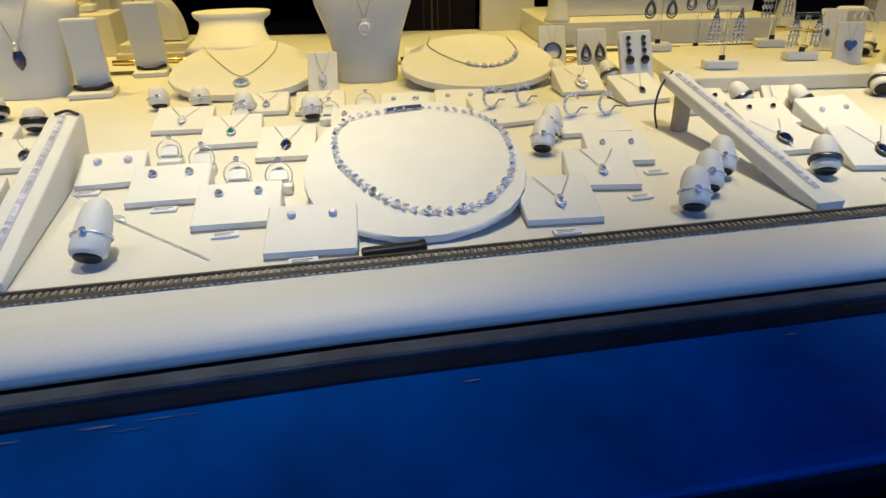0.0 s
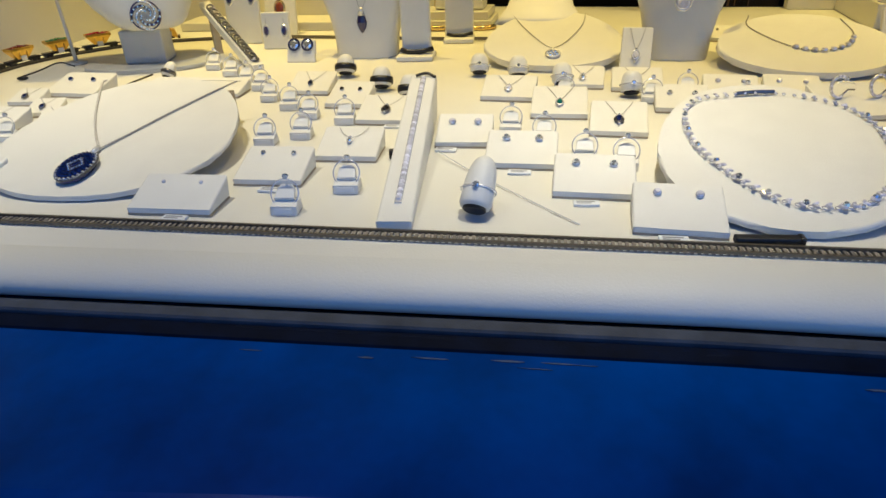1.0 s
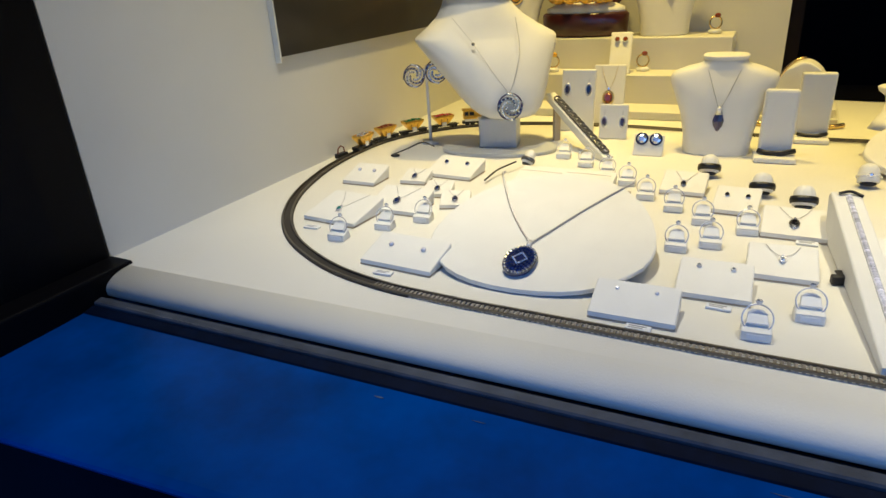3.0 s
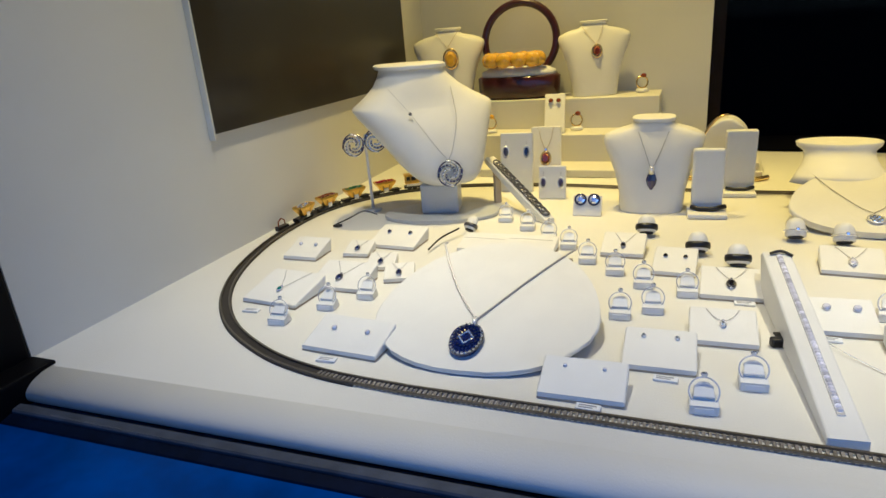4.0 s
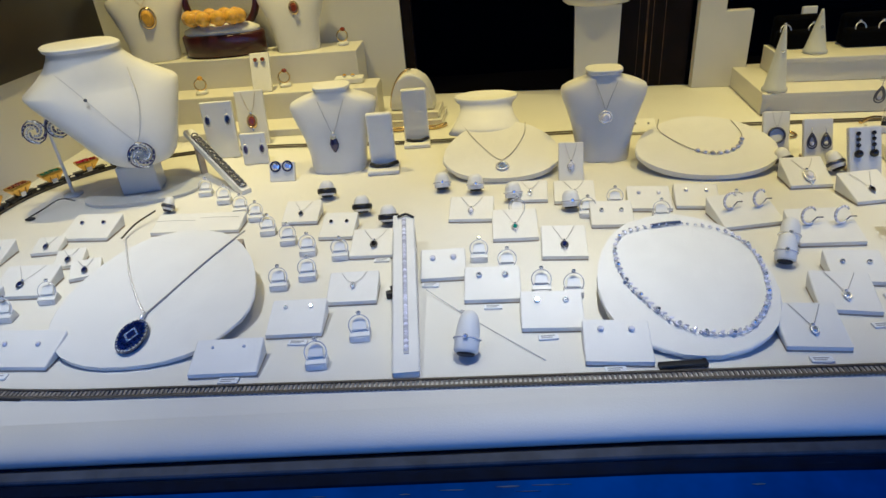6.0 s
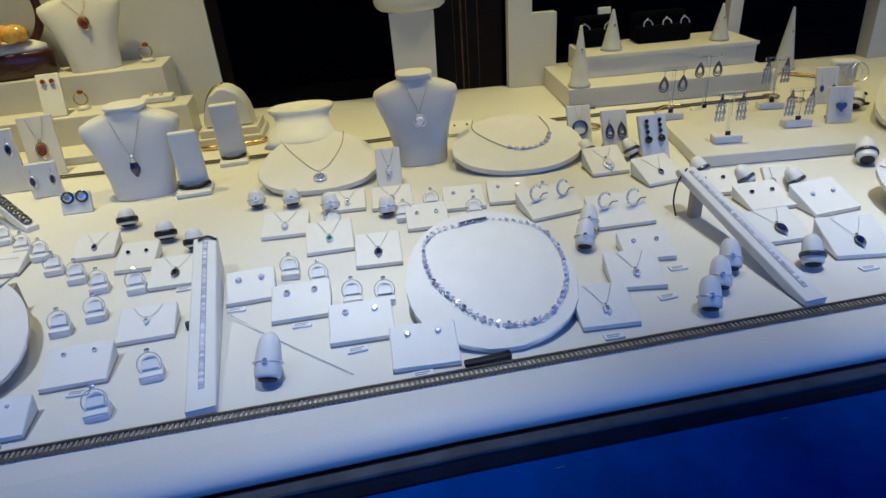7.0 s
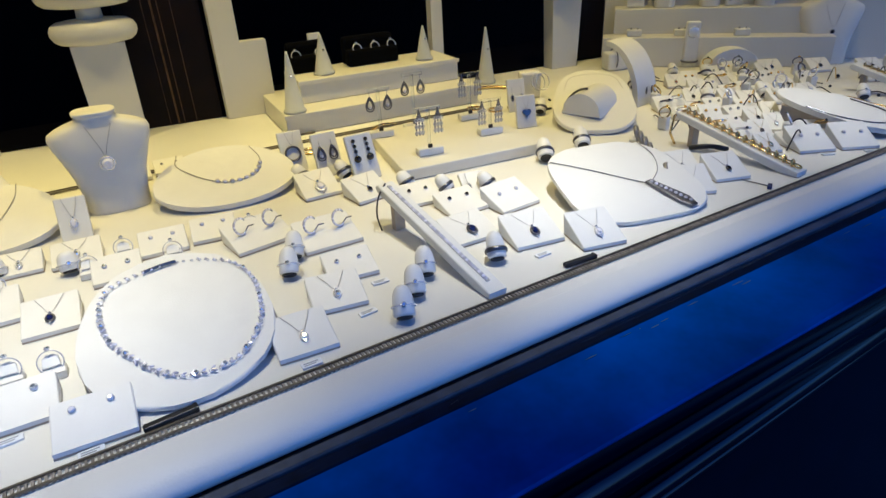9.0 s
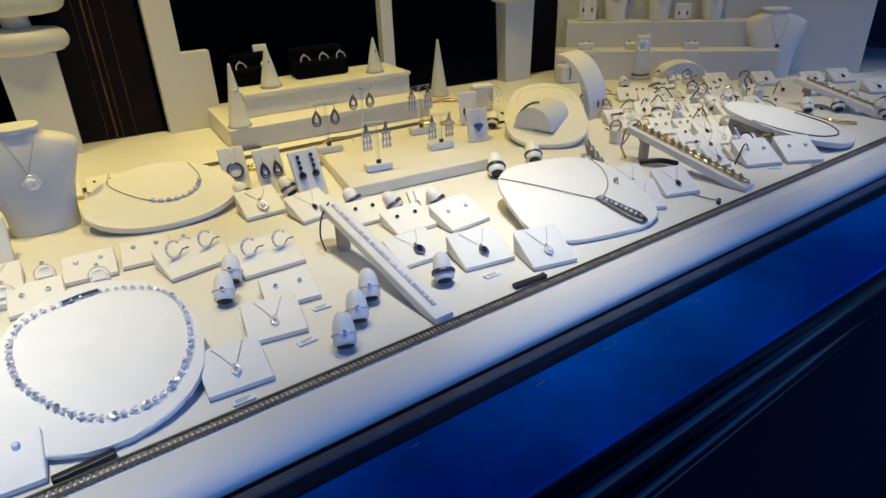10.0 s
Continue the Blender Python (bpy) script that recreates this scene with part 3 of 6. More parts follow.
def necklace(top, w, d, stone, r=0.003, metal=SILVER, what="fine silver necklace with a small pendant", reach=0.40):
    e = thing("pendant_necklace", top, what, "necklace", "pendant necklaces")
    a = 0.24 * w
    k = reach * d
    r *= 1.2
    pts = [Vector((-a, d * 0.96, 0.0012)), Vector((-a * 0.55, d * 0.74, 0.001)), Vector((0, k + r, 0.001)), Vector((a * 0.6, d * 0.74, 0.001)), Vector((a, d * 0.97, 0.0012))]
    chain(e, pts, 0.00042, PALECHAIN if metal is SILVER else metal, 0.0014)
    part("bail", torus(bmesh.new(), 0.0012, 0.00035, pose(0, k + r * 0.6, 0.0016, 90), 10, 4), metal, e)
    pm = pose(0, k - r * 0.6, 0.0018)
    s = part("setting", torus(bmesh.new(), r * 0.92, r * 0.24, pm @ Matrix.Diagonal((0.86, 1.15, 1, 1)), 14, 5), OXID if stone in (ONYX, SAPPH) else metal, e, "metal setting", True)
    part("stone", gem(bmesh.new(), pm @ Matrix.Diagonal((0.86, 1.15, 1, 1)), r * 0.85, 0.6, 8), stone, s, "cut stone")
    bm = gem(bmesh.new(), pose(0, k + r * 0.9, 0.0018), r * 0.34, 0.6, 6)
    gem(bm, pose(0, k - r * 2.0, 0.0018) @ Matrix.Diagonal((0.8, 1.5, 1, 1)), r * 0.30, 0.6, 6)
    part("small_stones", bm, DIAMOND, e, "small clear stones above and below")
    return e


STUD = {}


def stud(m, stone, r=0.0026, what="small silver ear stud with a clear stone"):
    key = (stone.name, round(r, 4), what)
    if key in STUD:
        return copy_thing(STUD[key], m)
    e = STUD[key] = thing("ear_stud", m, what, "earring", "ear studs")
    s = part("setting", lathe(bmesh.new(), [(r * 0.5, 0), (r * 1.05, r * 0.5), (r * 1.0, r * 0.8)], 10), SILVER, e, "silver cup", True)
    part("stone", gem(bmesh.new(), pose(0, 0, r * 0.9), r * 0.92, 0.55, 8), stone, s, "cut stone")
    return e


def studs(top, w, d, stone=DIAMOND, r=0.0026, v=0.62, u=0.23, what="small silver ear stud with a clear stone"):
    for s in (-1, 1):
        stud(top @ pose(s * u * w, v * d, 0, 12), stone, r, what)


RINGS = {}


def finger_ring(m, stone=DIAMOND, metal=SILVER, R=0.0093, band=0.0009, what="silver ring with a clear stone, standing in a white block", wide=1.0):
    """A ring standing upright, its hoop in the frame's x, z plane."""
    key = (stone.name if stone else "", metal.name, R, band, wide, what)
    if key in RINGS:
        return copy_thing(RINGS[key], m)
    e = RINGS[key] = thing("finger_ring", m, what, "ring", "finger rings")
    part("band", torus(bmesh.new(), R, band, pose(0, 0, 0, 90), 28, 6, wide), metal, e, smooth=True)
    if stone:
        s = part("setting", lathe(bmesh.new(), [(0.0008, -0.001), (0.0019, 0.0006), (0.0021, 0.0012)], 8, pose(0, 0, R + 0.0006)), metal, e)
        part("stone", gem(bmesh.new(), pose(0, 0, R + 0.0020), 0.0022, 0.5, 8), stone, s, "cut stone")
    return e


BLOCK = []


def ring_block(x, y, rot=0, stone=DIAMOND, tilt=-30):
    m = pose(x, y, 0, 0, 0, rot)
    if BLOCK:
        copy_thing(BLOCK[0], m)
    else:
        e = thing("ring_block", m, "small white leatherette ring block on the display floor", "ring holder", "ring blocks")
        poly = [(-0.0005, 0.0004), (0.0, 0.0062), (0.010, 0.0090), (0.0125, 0.0004)]
        fm = Matrix(((0, 0, 1, 0), (1, 0, 0, 0), (0, 1, 0, 0), (0, 0, 0, 1)))
        part("base", prism(bmesh.new(), poly, (-0.0085, 0.0085), 0.0010, fm), LEATHER, e)
        part("tongue", prism(bmesh.new(), [(-0.0062, 0), (0.0062, 0), (0.0055, 0.008), (0.003, 0.0105), (-0.003, 0.0105), (-0.0055, 0.008)], (-0.0016, 0.0016), 0.0006, pose(0, 0.0050, 0.0085, 34)), LEATHER, e)
        part("label", boxm(-0.0055, 0.0055, -0.0012, -0.0006, 0.0022, 0.0052), PAPER, e, "tiny price label")
        BLOCK.append(e)
    finger_ring(m @ pose(0, 0.0070, 0.0120, tilt), stone, R=0.0086, band=0.00045)


FING = {}


def ring_finger(x, y, rot=0, band="silver", R=0.0082, L=0.030, lean=-64, z=0.0):
    """A white finger-shaped ring holder leaning back on its black cut foot, a ring round its lower part."""
    R, L = R * 1.26, L * 1.30
    m = pose(x, y, z, 0, 0, rot)
    fm = pose(0, 0.006, R * 0.72 * math.sin(radians(-lean)) + 0.0008, lean, 0, 0)
    key = (round(R, 4), round(L, 4), lean)
    if key in FING:
        copy_thing(FING[key], m)
    else:
        e = FING[key] = thing("ring_finger", m, "white finger-shaped ring holder with a dark foot", "ring holder", "ring fingers")
        prof = [(R * 0.70, 0.0008), (R * 0.86, L * 0.03), (R * 0.96, L * 0.09), (R * 0.97, L * 0.30), (R * 0.92, L * 0.52), (R * 0.84, L * 0.70), (R * 0.70, L * 0.84), (R * 0.50, L * 0.93), (R * 0.26, L * 0.98), (R * 0.06, L)]
        part("body", lathe(bmesh.new(), prof, 22, fm, 1, 0.86), LEATHER, e, smooth=True)
        part("foot", lathe(bmesh.new(), [(R * 0.62, -0.0010), (R * 0.70, -0.0004), (R * 0.70, 0.0008)], 22, fm, 1, 0.86), BLACKP, e, "black foot")
        FING[key] = e
    plain = band in ("silver", "gold")
    metal = {"silver": SILVER, "dark": OXID, "black": BLACKP, "gold": GOLD}[band]
    what = {"silver": "silver ring with a clear stone on a white holder", "dark": "broad oxidised silver ring on a white holder", "black": "broad black ring on a white holder", "gold": "gold ring on a white holder"}[band]
    rm = m @ fm @ pose(0, 0, L * (0.34 if plain else 0.30), 90) @ Matrix.Diagonal((1, 1, 0.88, 1))
    finger_ring(rm, DIAMOND if plain else None, metal, R * 1.05, 0.0006 if plain else 0.0011, what, 1.2 if plain else 3.2 if band == "black" else 2.2)


TAG = []


def tag(x, y, rot=0):
    m = pose(x, y, 0, 0, 0, rot)
    if TAG:
        copy_thing(TAG[0], m)
        return
    e = thing("price_tag", m, "tiny white price tag with grey print", "price tag", "price tags")
    part("card", boxm(-0.0078, 0.0078, -0.0032, 0.0032, 0.0003, 0.0020, bevel=0.0004), PAPER, e)
    part("print", boxm(-0.0058, 0.0050, 0.0004, 0.0014, 0.0020, 0.0022), PRINT, e, "grey print bar")
    part("print", boxm(-0.0058, 0.0030, -0.0018, -0.0008, 0.0020, 0.0022), PRINT, e, "grey print bar")
    TAG.append(e)


def egg(hw, length, back=0.62, n=40, sharp=2.3):
    """Outline of a necklace board: a rounded front, narrower at the back."""
    out = []
    for i in range(n):
        a = 2 * math.pi * i / n
        c, s = math.cos(a), math.sin(a)
        u = math.copysign(abs(c) ** (2 / sharp), c) * hw
        v = length / 2 + math.copysign(abs(s) ** (2 / sharp), s) * length / 2
        u *= 1 - (1 - back) * max(v / length - 0.35, 0) / 0.65
        out.append((u, v))
    return out


BOARDS = []


def board(x, y, hw, length, h, rot=0, back=0.62, sharp=2.3, th=0.007, what="white leatherette necklace board, sloping on the display floor"):
    """A padded necklace board on a wedge foot. Returns the frame of its face."""
    m = pose(x, y, 0, 0, 0, rot)
    e = thing("necklace_board", m, what, "necklace board", "necklace boards")
    BOARDS.append(e)
    slope = math.degrees(math.atan2(h - th, length))
    fm = pose(0, 0, 0.0008, slope)
    part("face", prism(bmesh.new(), egg(hw, length, back, sharp=sharp), (0, th), 0.0022, fm, 3), LEATHER, e, "padded white face")
    foot = [(length * 0.25, 0.0003), (length * 0.25, math.tan(radians(slope)) * length * 0.25), (length * 0.90, math.tan(radians(slope)) * length * 0.90), (length * 0.90, 0.0003)]
    part("foot", prism(bmesh.new(), foot, (-hw * 0.62, hw * 0.62), 0, Matrix(((0, 0, 1, 0), (1, 0, 0, 0), (0, 1, 0, 0), (0, 0, 0, 1)))), SIDE, e, "board foot, brown as the shaded side")
    return m @ fm @ Matrix.Translation((0, 0, th))


def ramp(x, y, w, length, h, rot=0, what="narrow white leatherette bracelet ramp", lip=0.006, plank=False):
    """A long narrow bracelet ramp; its front middle at x, y."""
    m = pose(x, y, 0, 0, 0, rot)
    e = thing("bracelet_ramp", m, what, "bracelet ramp", "bracelet ramps")
    fm = Matrix(((0, 0, 1, 0), (1, 0, 0, 0), (0, 1, 0, 0), (0, 0, 0, 1)))
    side = [(0, 0.0004), (0, lip), (length, h), (length + 0.006, h - 0.004), (length - 0.01, 0.0004)]
    if plank:
        side = [(0, 0.0004), (0, lip), (length, h), (length + 0.005, h - 0.004), (length + 0.001, h - 0.009), (0.022, 0.0004)]
        part("leg", boxm(-w * 0.3, w * 0.3, length * 0.86, length * 0.90, 0.0004, h * 0.86 - 0.006), SIDE, e, "brown support leg")
    part("body", prism(bmesh.new(), side, (-w / 2, w / 2), 0.0015, fm), LEATHER, e)
    return m @ Matrix.Translation((0, 0, lip)) @ pose(0, 0, 0, math.degrees(math.atan2(h - lip, length)))


def bust(m, H, hw0, hwS, hwN, hd, what, lean=0.02, cape=False, shift=0.0):
    """A necklace bust as one mesh: base, widening to the shoulders, sloping to an oval neck."""
    hwS *= 1.05
    hb, hwN = hwS * 0.63, hwN * 0.82
    sec = [(0.0, hb * 0.97, hd), (0.02, hb, hd * 1.02), (0.20, hb * 1.04, hd * 1.08), (0.40, hb + (hwS - hb) * 0.30, hd * 1.13), (0.58, hb + (hwS - hb) * 0.66, hd * 1.13), (0.70, hb + (hwS - hb) * 0.92, hd * 1.06), (0.77, hwS, hd * 0.98), (0.815, hwS * 0.97, hd * 0.92), (0.85, hwS * 0.84, hd * 0.88), (0.88, hwS * 0.68, hd * 0.84), (0.91, hwN * 1.16, hwN * 0.88), (0.945, hwN * 1.0, hwN * 0.82), (0.962, hwN * 1.0, hwN * 0.82), (0.966, hwN * 1.10, hwN * 0.92), (0.992, hwN * 1.11, hwN * 0.93), (1.0, hwN * 1.05, hwN * 0.88)]
    if cape:
        sec = [(0.0, hw0 * 0.80, hd * 0.66), (0.02, hw0 * 0.98, hd * 0.80), (0.07, hw0 * 1.20, hd * 0.94), (0.16, hw0 * 1.46, hd * 1.06), (0.30, hwS * 0.74, hd * 1.14), (0.46, hwS * 0.90, hd * 1.13), (0.58, hwS * 1.02, hd * 1.06), (0.635, hwS * 1.06, hd * 1.0), (0.66, hwS * 1.04, hd * 0.98), (0.74, hwS * 0.82, hd * 0.96), (0.82, hwN * 1.34, hd * 0.95), (0.90, hwN * 1.10, hd * 0.92), (0.958, hwN * 0.98, hd * 0.88), (0.962, hwN * 1.10, hd * 1.0), (0.990, hwN * 1.12, hd * 1.03), (1.0, hwN * 1.05, hd * 0.97)]
    bm = bmesh.new()
    n, rings = 48, []
    for t, a, b in sec:
        ring = []
        for i in range(n):
            w = 2 * math.pi * i / n
            c, s = math.cos(w), math.sin(w)
            u = math.copysign(abs(c) ** 0.72, c) * a
            v = math.copysign(abs(s) ** 0.72, s) * b
            ring.append(bm.verts.new((u - shift * t, v + lean * t, H * t)))
        rings.append(ring)
    for p, q in zip(rings, rings[1:]):
        for i in range(n):
            bm.faces.new((p[i], p[(i + 1) % n], q[(i + 1) % n], q[i]))
    bm.faces.new(rings[0][::-1])
    top = bm.faces.new(rings[-1])
    ob = link("necklace_bust", bm, BUSTM, smooth=True)
    for f in ob.data.polygons:
        f.use_smooth = f.index < n * (len(sec) - 4)
    ob.matrix_world = m
    return tagged(ob, what, "display bust", "necklace busts")


def bust_front(H, hd, lean, hw0, hwS):
    """The bust's front surface: height share and sideways place to a point."""
    def f(u, t):
        hdt = hd * (1.0 + 0.15 * min(t / 0.55, 1)) if t < 0.6 else hd * (1.15 - 0.9 * (t - 0.6))
        return Vector((u, lean * t - hdt - 0.0012, H * t))
    return f


def pendant_on(e_m, pts, drop, stone, size, what, metal=SILVER, kind="drop", tall=1.0):
    e = thing("pendant_necklace", e_m, what, "necklace", "bust necklaces")
    chain(e, pts, 0.0005, metal, 0.0016)
    fm = Matrix.Translation(drop) @ pose(0, 0, 0, 90) @ Matrix.Diagonal((1, tall, 1, 1))
    if kind == "drop":
        s = part("setting", lathe(bmesh.new(), [(size * 0.25, size * 1.5), (size * 0.5, size * 0.9), (size * 0.16, size * 1.9)], 10, Matrix.Translation(drop)), metal, e, "silver cap", True)
        part("stone", lathe(bmesh.new(), [(size * 0.1, -size * 1.5), (size * 0.55, -size * 0.7), (size * 0.72, 0), (size * 0.5, size * 0.8), (size * 0.12, size * 1.4)], 8, Matrix.Translation(drop), 1, 0.6), stone, s, "faceted drop stone")
    else:
        s = part("setting", torus(bmesh.new(), size, size * 0.22, fm, 20, 6), metal, e, "silver rim", True)
        part("stone", gem(bmesh.new(), fm, size * 0.94, 0.75, 12), stone, s, "cut stone")
    return e


def plaque(x, y, w, H, rot=0, lean=12, th=0.006, z=0.0, what="upright white leatherette earring card"):
    """A card that leans back a little. Returns the frame of its front face, x across and y up."""
    m = pose(x, y, z, 0, 0, rot)
    e = thing("display_card", m, what, "display card", "upright display cards")
    fm = pose(0, 0, 0.0005, 90 - lean)
    bm = box(bmesh.new(), -w / 2, w / 2, 0, H, -th, 0, bevel=0.0014)
    bm.transform(fm)
    part("face", bm, LEATHER, e)
    bm = box(bmesh.new(), -w * 0.3, w * 0.3, th + H * math.sin(radians(lean)) * 0.4, th + H * math.sin(radians(lean)) * 0.4 + H * 0.3, 0.0004, 0.004)
    part("foot", bm, SIDE, e, "foot behind the card")
    return m @ fm


def drop_earring(m, length, stone, metal=SILVER, what="long drop earring", r=0.0022):
    e = thing("drop_earring", m, what, "earring", "drop earrings")
    chain(e, [Vector((0, 0, 0.001)), Vector((0, -length * 0.5, 0.0012)), Vector((0, -length + r, 0.001))], 0.0005, metal, 0.0018)
    s = part("setting", torus(bmesh.new(), r, r * 0.22, pose(0, -length, 0.0015) @ Matrix.Diagonal((0.72, 1.3, 1, 1)), 14, 5), metal, e, "", True)
    part("stone", gem(bmesh.new(), pose(0, -length, 0.0018) @ Matrix.Diagonal((0.72, 1.3, 1, 1)), r * 0.95, 0.6, 8), stone, s, "dark stone")
    return e


def cord(pts, r, material, what, category="bracelet", name="cord_bracelet"):
    e = thing(name, Matrix(), what, category)
    part("cord", tube(bmesh.new(), spline([Vector(p) for p in pts], 28), r, 8), material, e, smooth=True)
    return e


# ---------------- left part of the display ----------------
def P(x, y, w, d, rot=0, h=0.015, stone=None, kind="pendant", r=0.003, **k):
    top = pad(x, y, w, d, h, rot)
    if kind == "pendant":
        necklace(top, w, d, stone or DIAMOND, r, **k)
    elif kind == "studs":
        studs(top, w, d, stone or DIAMOND, r, **k)
    return top


P(-0.610, 0.099, 0.062, 0.050, -5, stone=TEAL, r=0.0024)
P(-0.649, 0.209, 0.042, 0.036, 0, stone=CRYSTAL, kind="studs", r=0.0022, what="small grey silver ear stud")
P(-0.566, 0.140, 0.057, 0.042, 0, stone=SAPPH, r=0.0030)
P(-0.498, 0.032, 0.066, 0.036, -3, stone=CRYSTAL, kind="studs", r=0.0022, what="small grey silver ear stud")
P(-0.562, 0.258, 0.058, 0.042, -3, stone=SAPPH, kind="studs", r=0.0026, what="dark blue square ear stud")
P(-0.316, 0.273, 0.042, 0.034, -1, stone=ONYX, r=0.0022)
P(-0.267, 0.232, 0.038, 0.038, -3, stone=ONYX, kind="studs", r=0.0022, what="small black ear stud")
P(-0.221, 0.188, 0.048, 0.038, -1, stone=ONYX, r=0.0034, reach=0.45)
P(-0.229, 0.107, 0.046, 0.034, 1, stone=DIAMOND, r=0.0020, reach=0.55)
P(-0.270, 0.062, 0.048, 0.036, 1, stone=DIAMOND, kind="studs", r=0.0018, v=0.8)
P(-0.314, 0.015, 0.055, 0.030, 1, stone=CRYSTAL, kind="studs", r=0.0013, v=0.8)
P(-0.123, 0.258, 0.049, 0.036, -4, stone=CRYSTAL, r=0.0030)
P(-0.077, 0.210, 0.047, 0.046, -1, stone=TEAL, r=0.0032)
P(-0.033, 0.169, 0.044, 0.044, -4, stone=SAPPH, r=0.0034)
P(-0.148, 0.140, 0.043, 0.036, 2, stone=CRYSTAL, kind="studs", r=0.0028, v=0.7)
P(-0.104, 0.101, 0.050, 0.038, -1, stone=DIAMOND, kind="studs", r=0.0028, v=0.75)
P(-0.057, 0.057, 0.051, 0.038, -2, stone=DIAMOND, kind="studs", r=0.0026, v=0.75)
P(-0.014, 0.013, 0.050, 0.038, -4, stone=CRYSTAL, kind="studs", r=0.0024, v=0.78)
P(0.024, 0.229, 0.044, 0.036, -4, stone=DIAMOND, kind="studs", r=0.0024, v=0.6)
P(0.070, 0.262, 0.046, 0.036, -6, stone=CRYSTAL, kind="studs", r=0.0022, v=0.7)
P(0.120, 0.262, 0.046, 0.036, -8, stone=CRYSTAL, kind="studs", r=0.0022, v=0.7)
P(-0.055, 0.300, 0.040, 0.030, -4, stone=DIAMOND, r=0.0028)
P(-0.006, 0.290, 0.046, 0.034, -4, stone=DIAMOND, r=0.0030)
# long tray behind the pendant board
pad(-0.434, 0.262, 0.104, 0.032, 0.012, -1, "long white leatherette tray with thin bracelets")
for k in range(2):
    e = thing("thin_bracelet", pose(-0.480 + 0.05 * k, 0.276 + 0.004 * k, 0.0125, 0, 0, -2), "thin dark cord bracelet lying on the tray", "bracelet", "thin bracelets")
    chain(e, [Vector((0, 0, 0)), Vector((0.02, 0.001, 0)), Vector((0.044, 0, 0))], 0.0005, OXID)

for x, y in ((-0.578, 0.066), (-0.551, 0.101), (-0.526, 0.129), (-0.317, 0.225), (-0.397, 0.310), (-0.428, 0.341), (-0.371, 0.287), (-0.346, 0.250), (-0.290, 0.200), (-0.279, 0.151), (-0.254, 0.188), (-0.303, 0.136), (-0.242, 0.021), (-0.213, 0.054), (-0.462, 0.369)):
    ring_block(x, y, 4)
for x, y in ((-0.115, 0.172), (-0.089, 0.150), (-0.061, 0.112), (-0.034, 0.104)):
    ring_block(x, y, -3)
for x, y in ((0.002, 0.255), (0.035, 0.275), (0.075, 0.238), (0.155, 0.250), (-0.073, 0.262)):
    ring_block(x, y, -6)
for x, y, k in ((-0.297, 0.335, "black"), (-0.246, 0.285, "black"), (-0.212, 0.255, "black"), (-0.116, 0.330, "silver"), (-0.073, 0.300, "silver"), (-0.156, 0.340, "silver"), (-0.012, 0.270, "silver")):
    ring_finger(x, y, 4, k, R=0.0080, L=0.0155, lean=-28)
ring_finger(-0.128, 0.020, -10, "silver", R=0.0080, L=0.027, lean=-50)
for x, y, r in ((-0.494, 0.318, -20),):
    ring_finger(x, y, r, "dark", R=0.0058, L=0.014, lean=-40)
for x, y in ((-0.619, 0.086), (-0.503, 0.024), (-0.308, 0.0105), (-0.265, 0.055), (-0.211, 0.184), (-0.104, 0.095), (-0.062, 0.050), (-0.160, 0.134), (-0.018, 0.0088)):
    tag(x, y, random.uniform(-6, 6))

# the pendant board with the square blue pendant
top = board(-0.398, 0.028, 0.092, 0.182, 0.034, 3, back=0.74, th=0.0038, what="large white leatherette necklace board with a blue pendant")
e = thing("pendant_necklace", top, "silver necklace with a large square blue pendant", "necklace")
chain(e, [Vector(p) for p in ((-0.062, 0.176, 0.0008), (-0.061, 0.168, 0.0010), (-0.037, 0.114, 0.0010), (-0.018, 0.080, 0.0010), (-0.003, 0.058, 0.0014))], 0.0011, PALECHAIN, 0.0027)
chain(e, [Vector(p) for p in ((-0.003, 0.058, 0.0014), (0.008, 0.080, 0.0010), (0.026, 0.116, 0.0010), (0.045, 0.150, 0.0010), (0.058, 0.171, 0.0008))], 0.0011, PALECHAIN, 0.0027)
part("bail", lathe(bmesh.new(), [(0.0014, 0), (0.0020, 0.004), (0.0012, 0.009)], 8, pose(-0.003, 0.050, 0.0030, -90)), SILVER, e, "", True)
plate = part("plate", prism(bmesh.new(), egg(0.0112, 0.0350, 1.0, 40, 2.1), (0.0006, 0.0052), 0.0012, pose(-0.003, 0.0125, 0, 0, 0, 3)), SAPPH, e, "dark blue stone plate")
part("rim", tube(bmesh.new(), [Vector((-0.003 + u, 0.0125 + v, 0.0040)) for u, v in egg(0.0114, 0.0352, 1.0, 40, 2.1)], 0.0010, 6, True), OXID, plate, "dark silver rim", True)
bm = bmesh.new()
for u, v in egg(0.0108, 0.0344, 1.0, 26, 2.1):
    gem(bm, pose(-0.003 + u, 0.0128 + v, 0.0048, 10, 8, 20), 0.0013, 0.7, 6)
part("stone_rim", bm, DIAMOND, plate, "rim of small clear stones")
bm = bmesh.new()
for ring, n in ((0.0104, 22), (0.0078, 16)):
    for i in range(n):
        a = 2 * math.pi * (i + 0.5 * (n == 16)) / n
        gem(bm, pose(-0.003 + ring * 0.86 * math.cos(a), 0.030 + ring * 1.36 * math.sin(a), 0.0054), 0.0016, 0.7, 6)
part("stones", bm, SAPPH, plate, "small dark blue stones")
bm = bmesh.new()
corners = [Vector((-0.003 + u, 0.030 + v, 0.0060)) for u, v in ((0, 0.0074), (0.0054, 0), (0, -0.0074), (-0.0054, 0))]
for a, b in zip(corners, corners[1:] + corners[:1]):
    for i in range(5):
        gem(bm, Matrix.Translation(a.lerp(b, i / 5)), 0.0010, 0.6, 6)
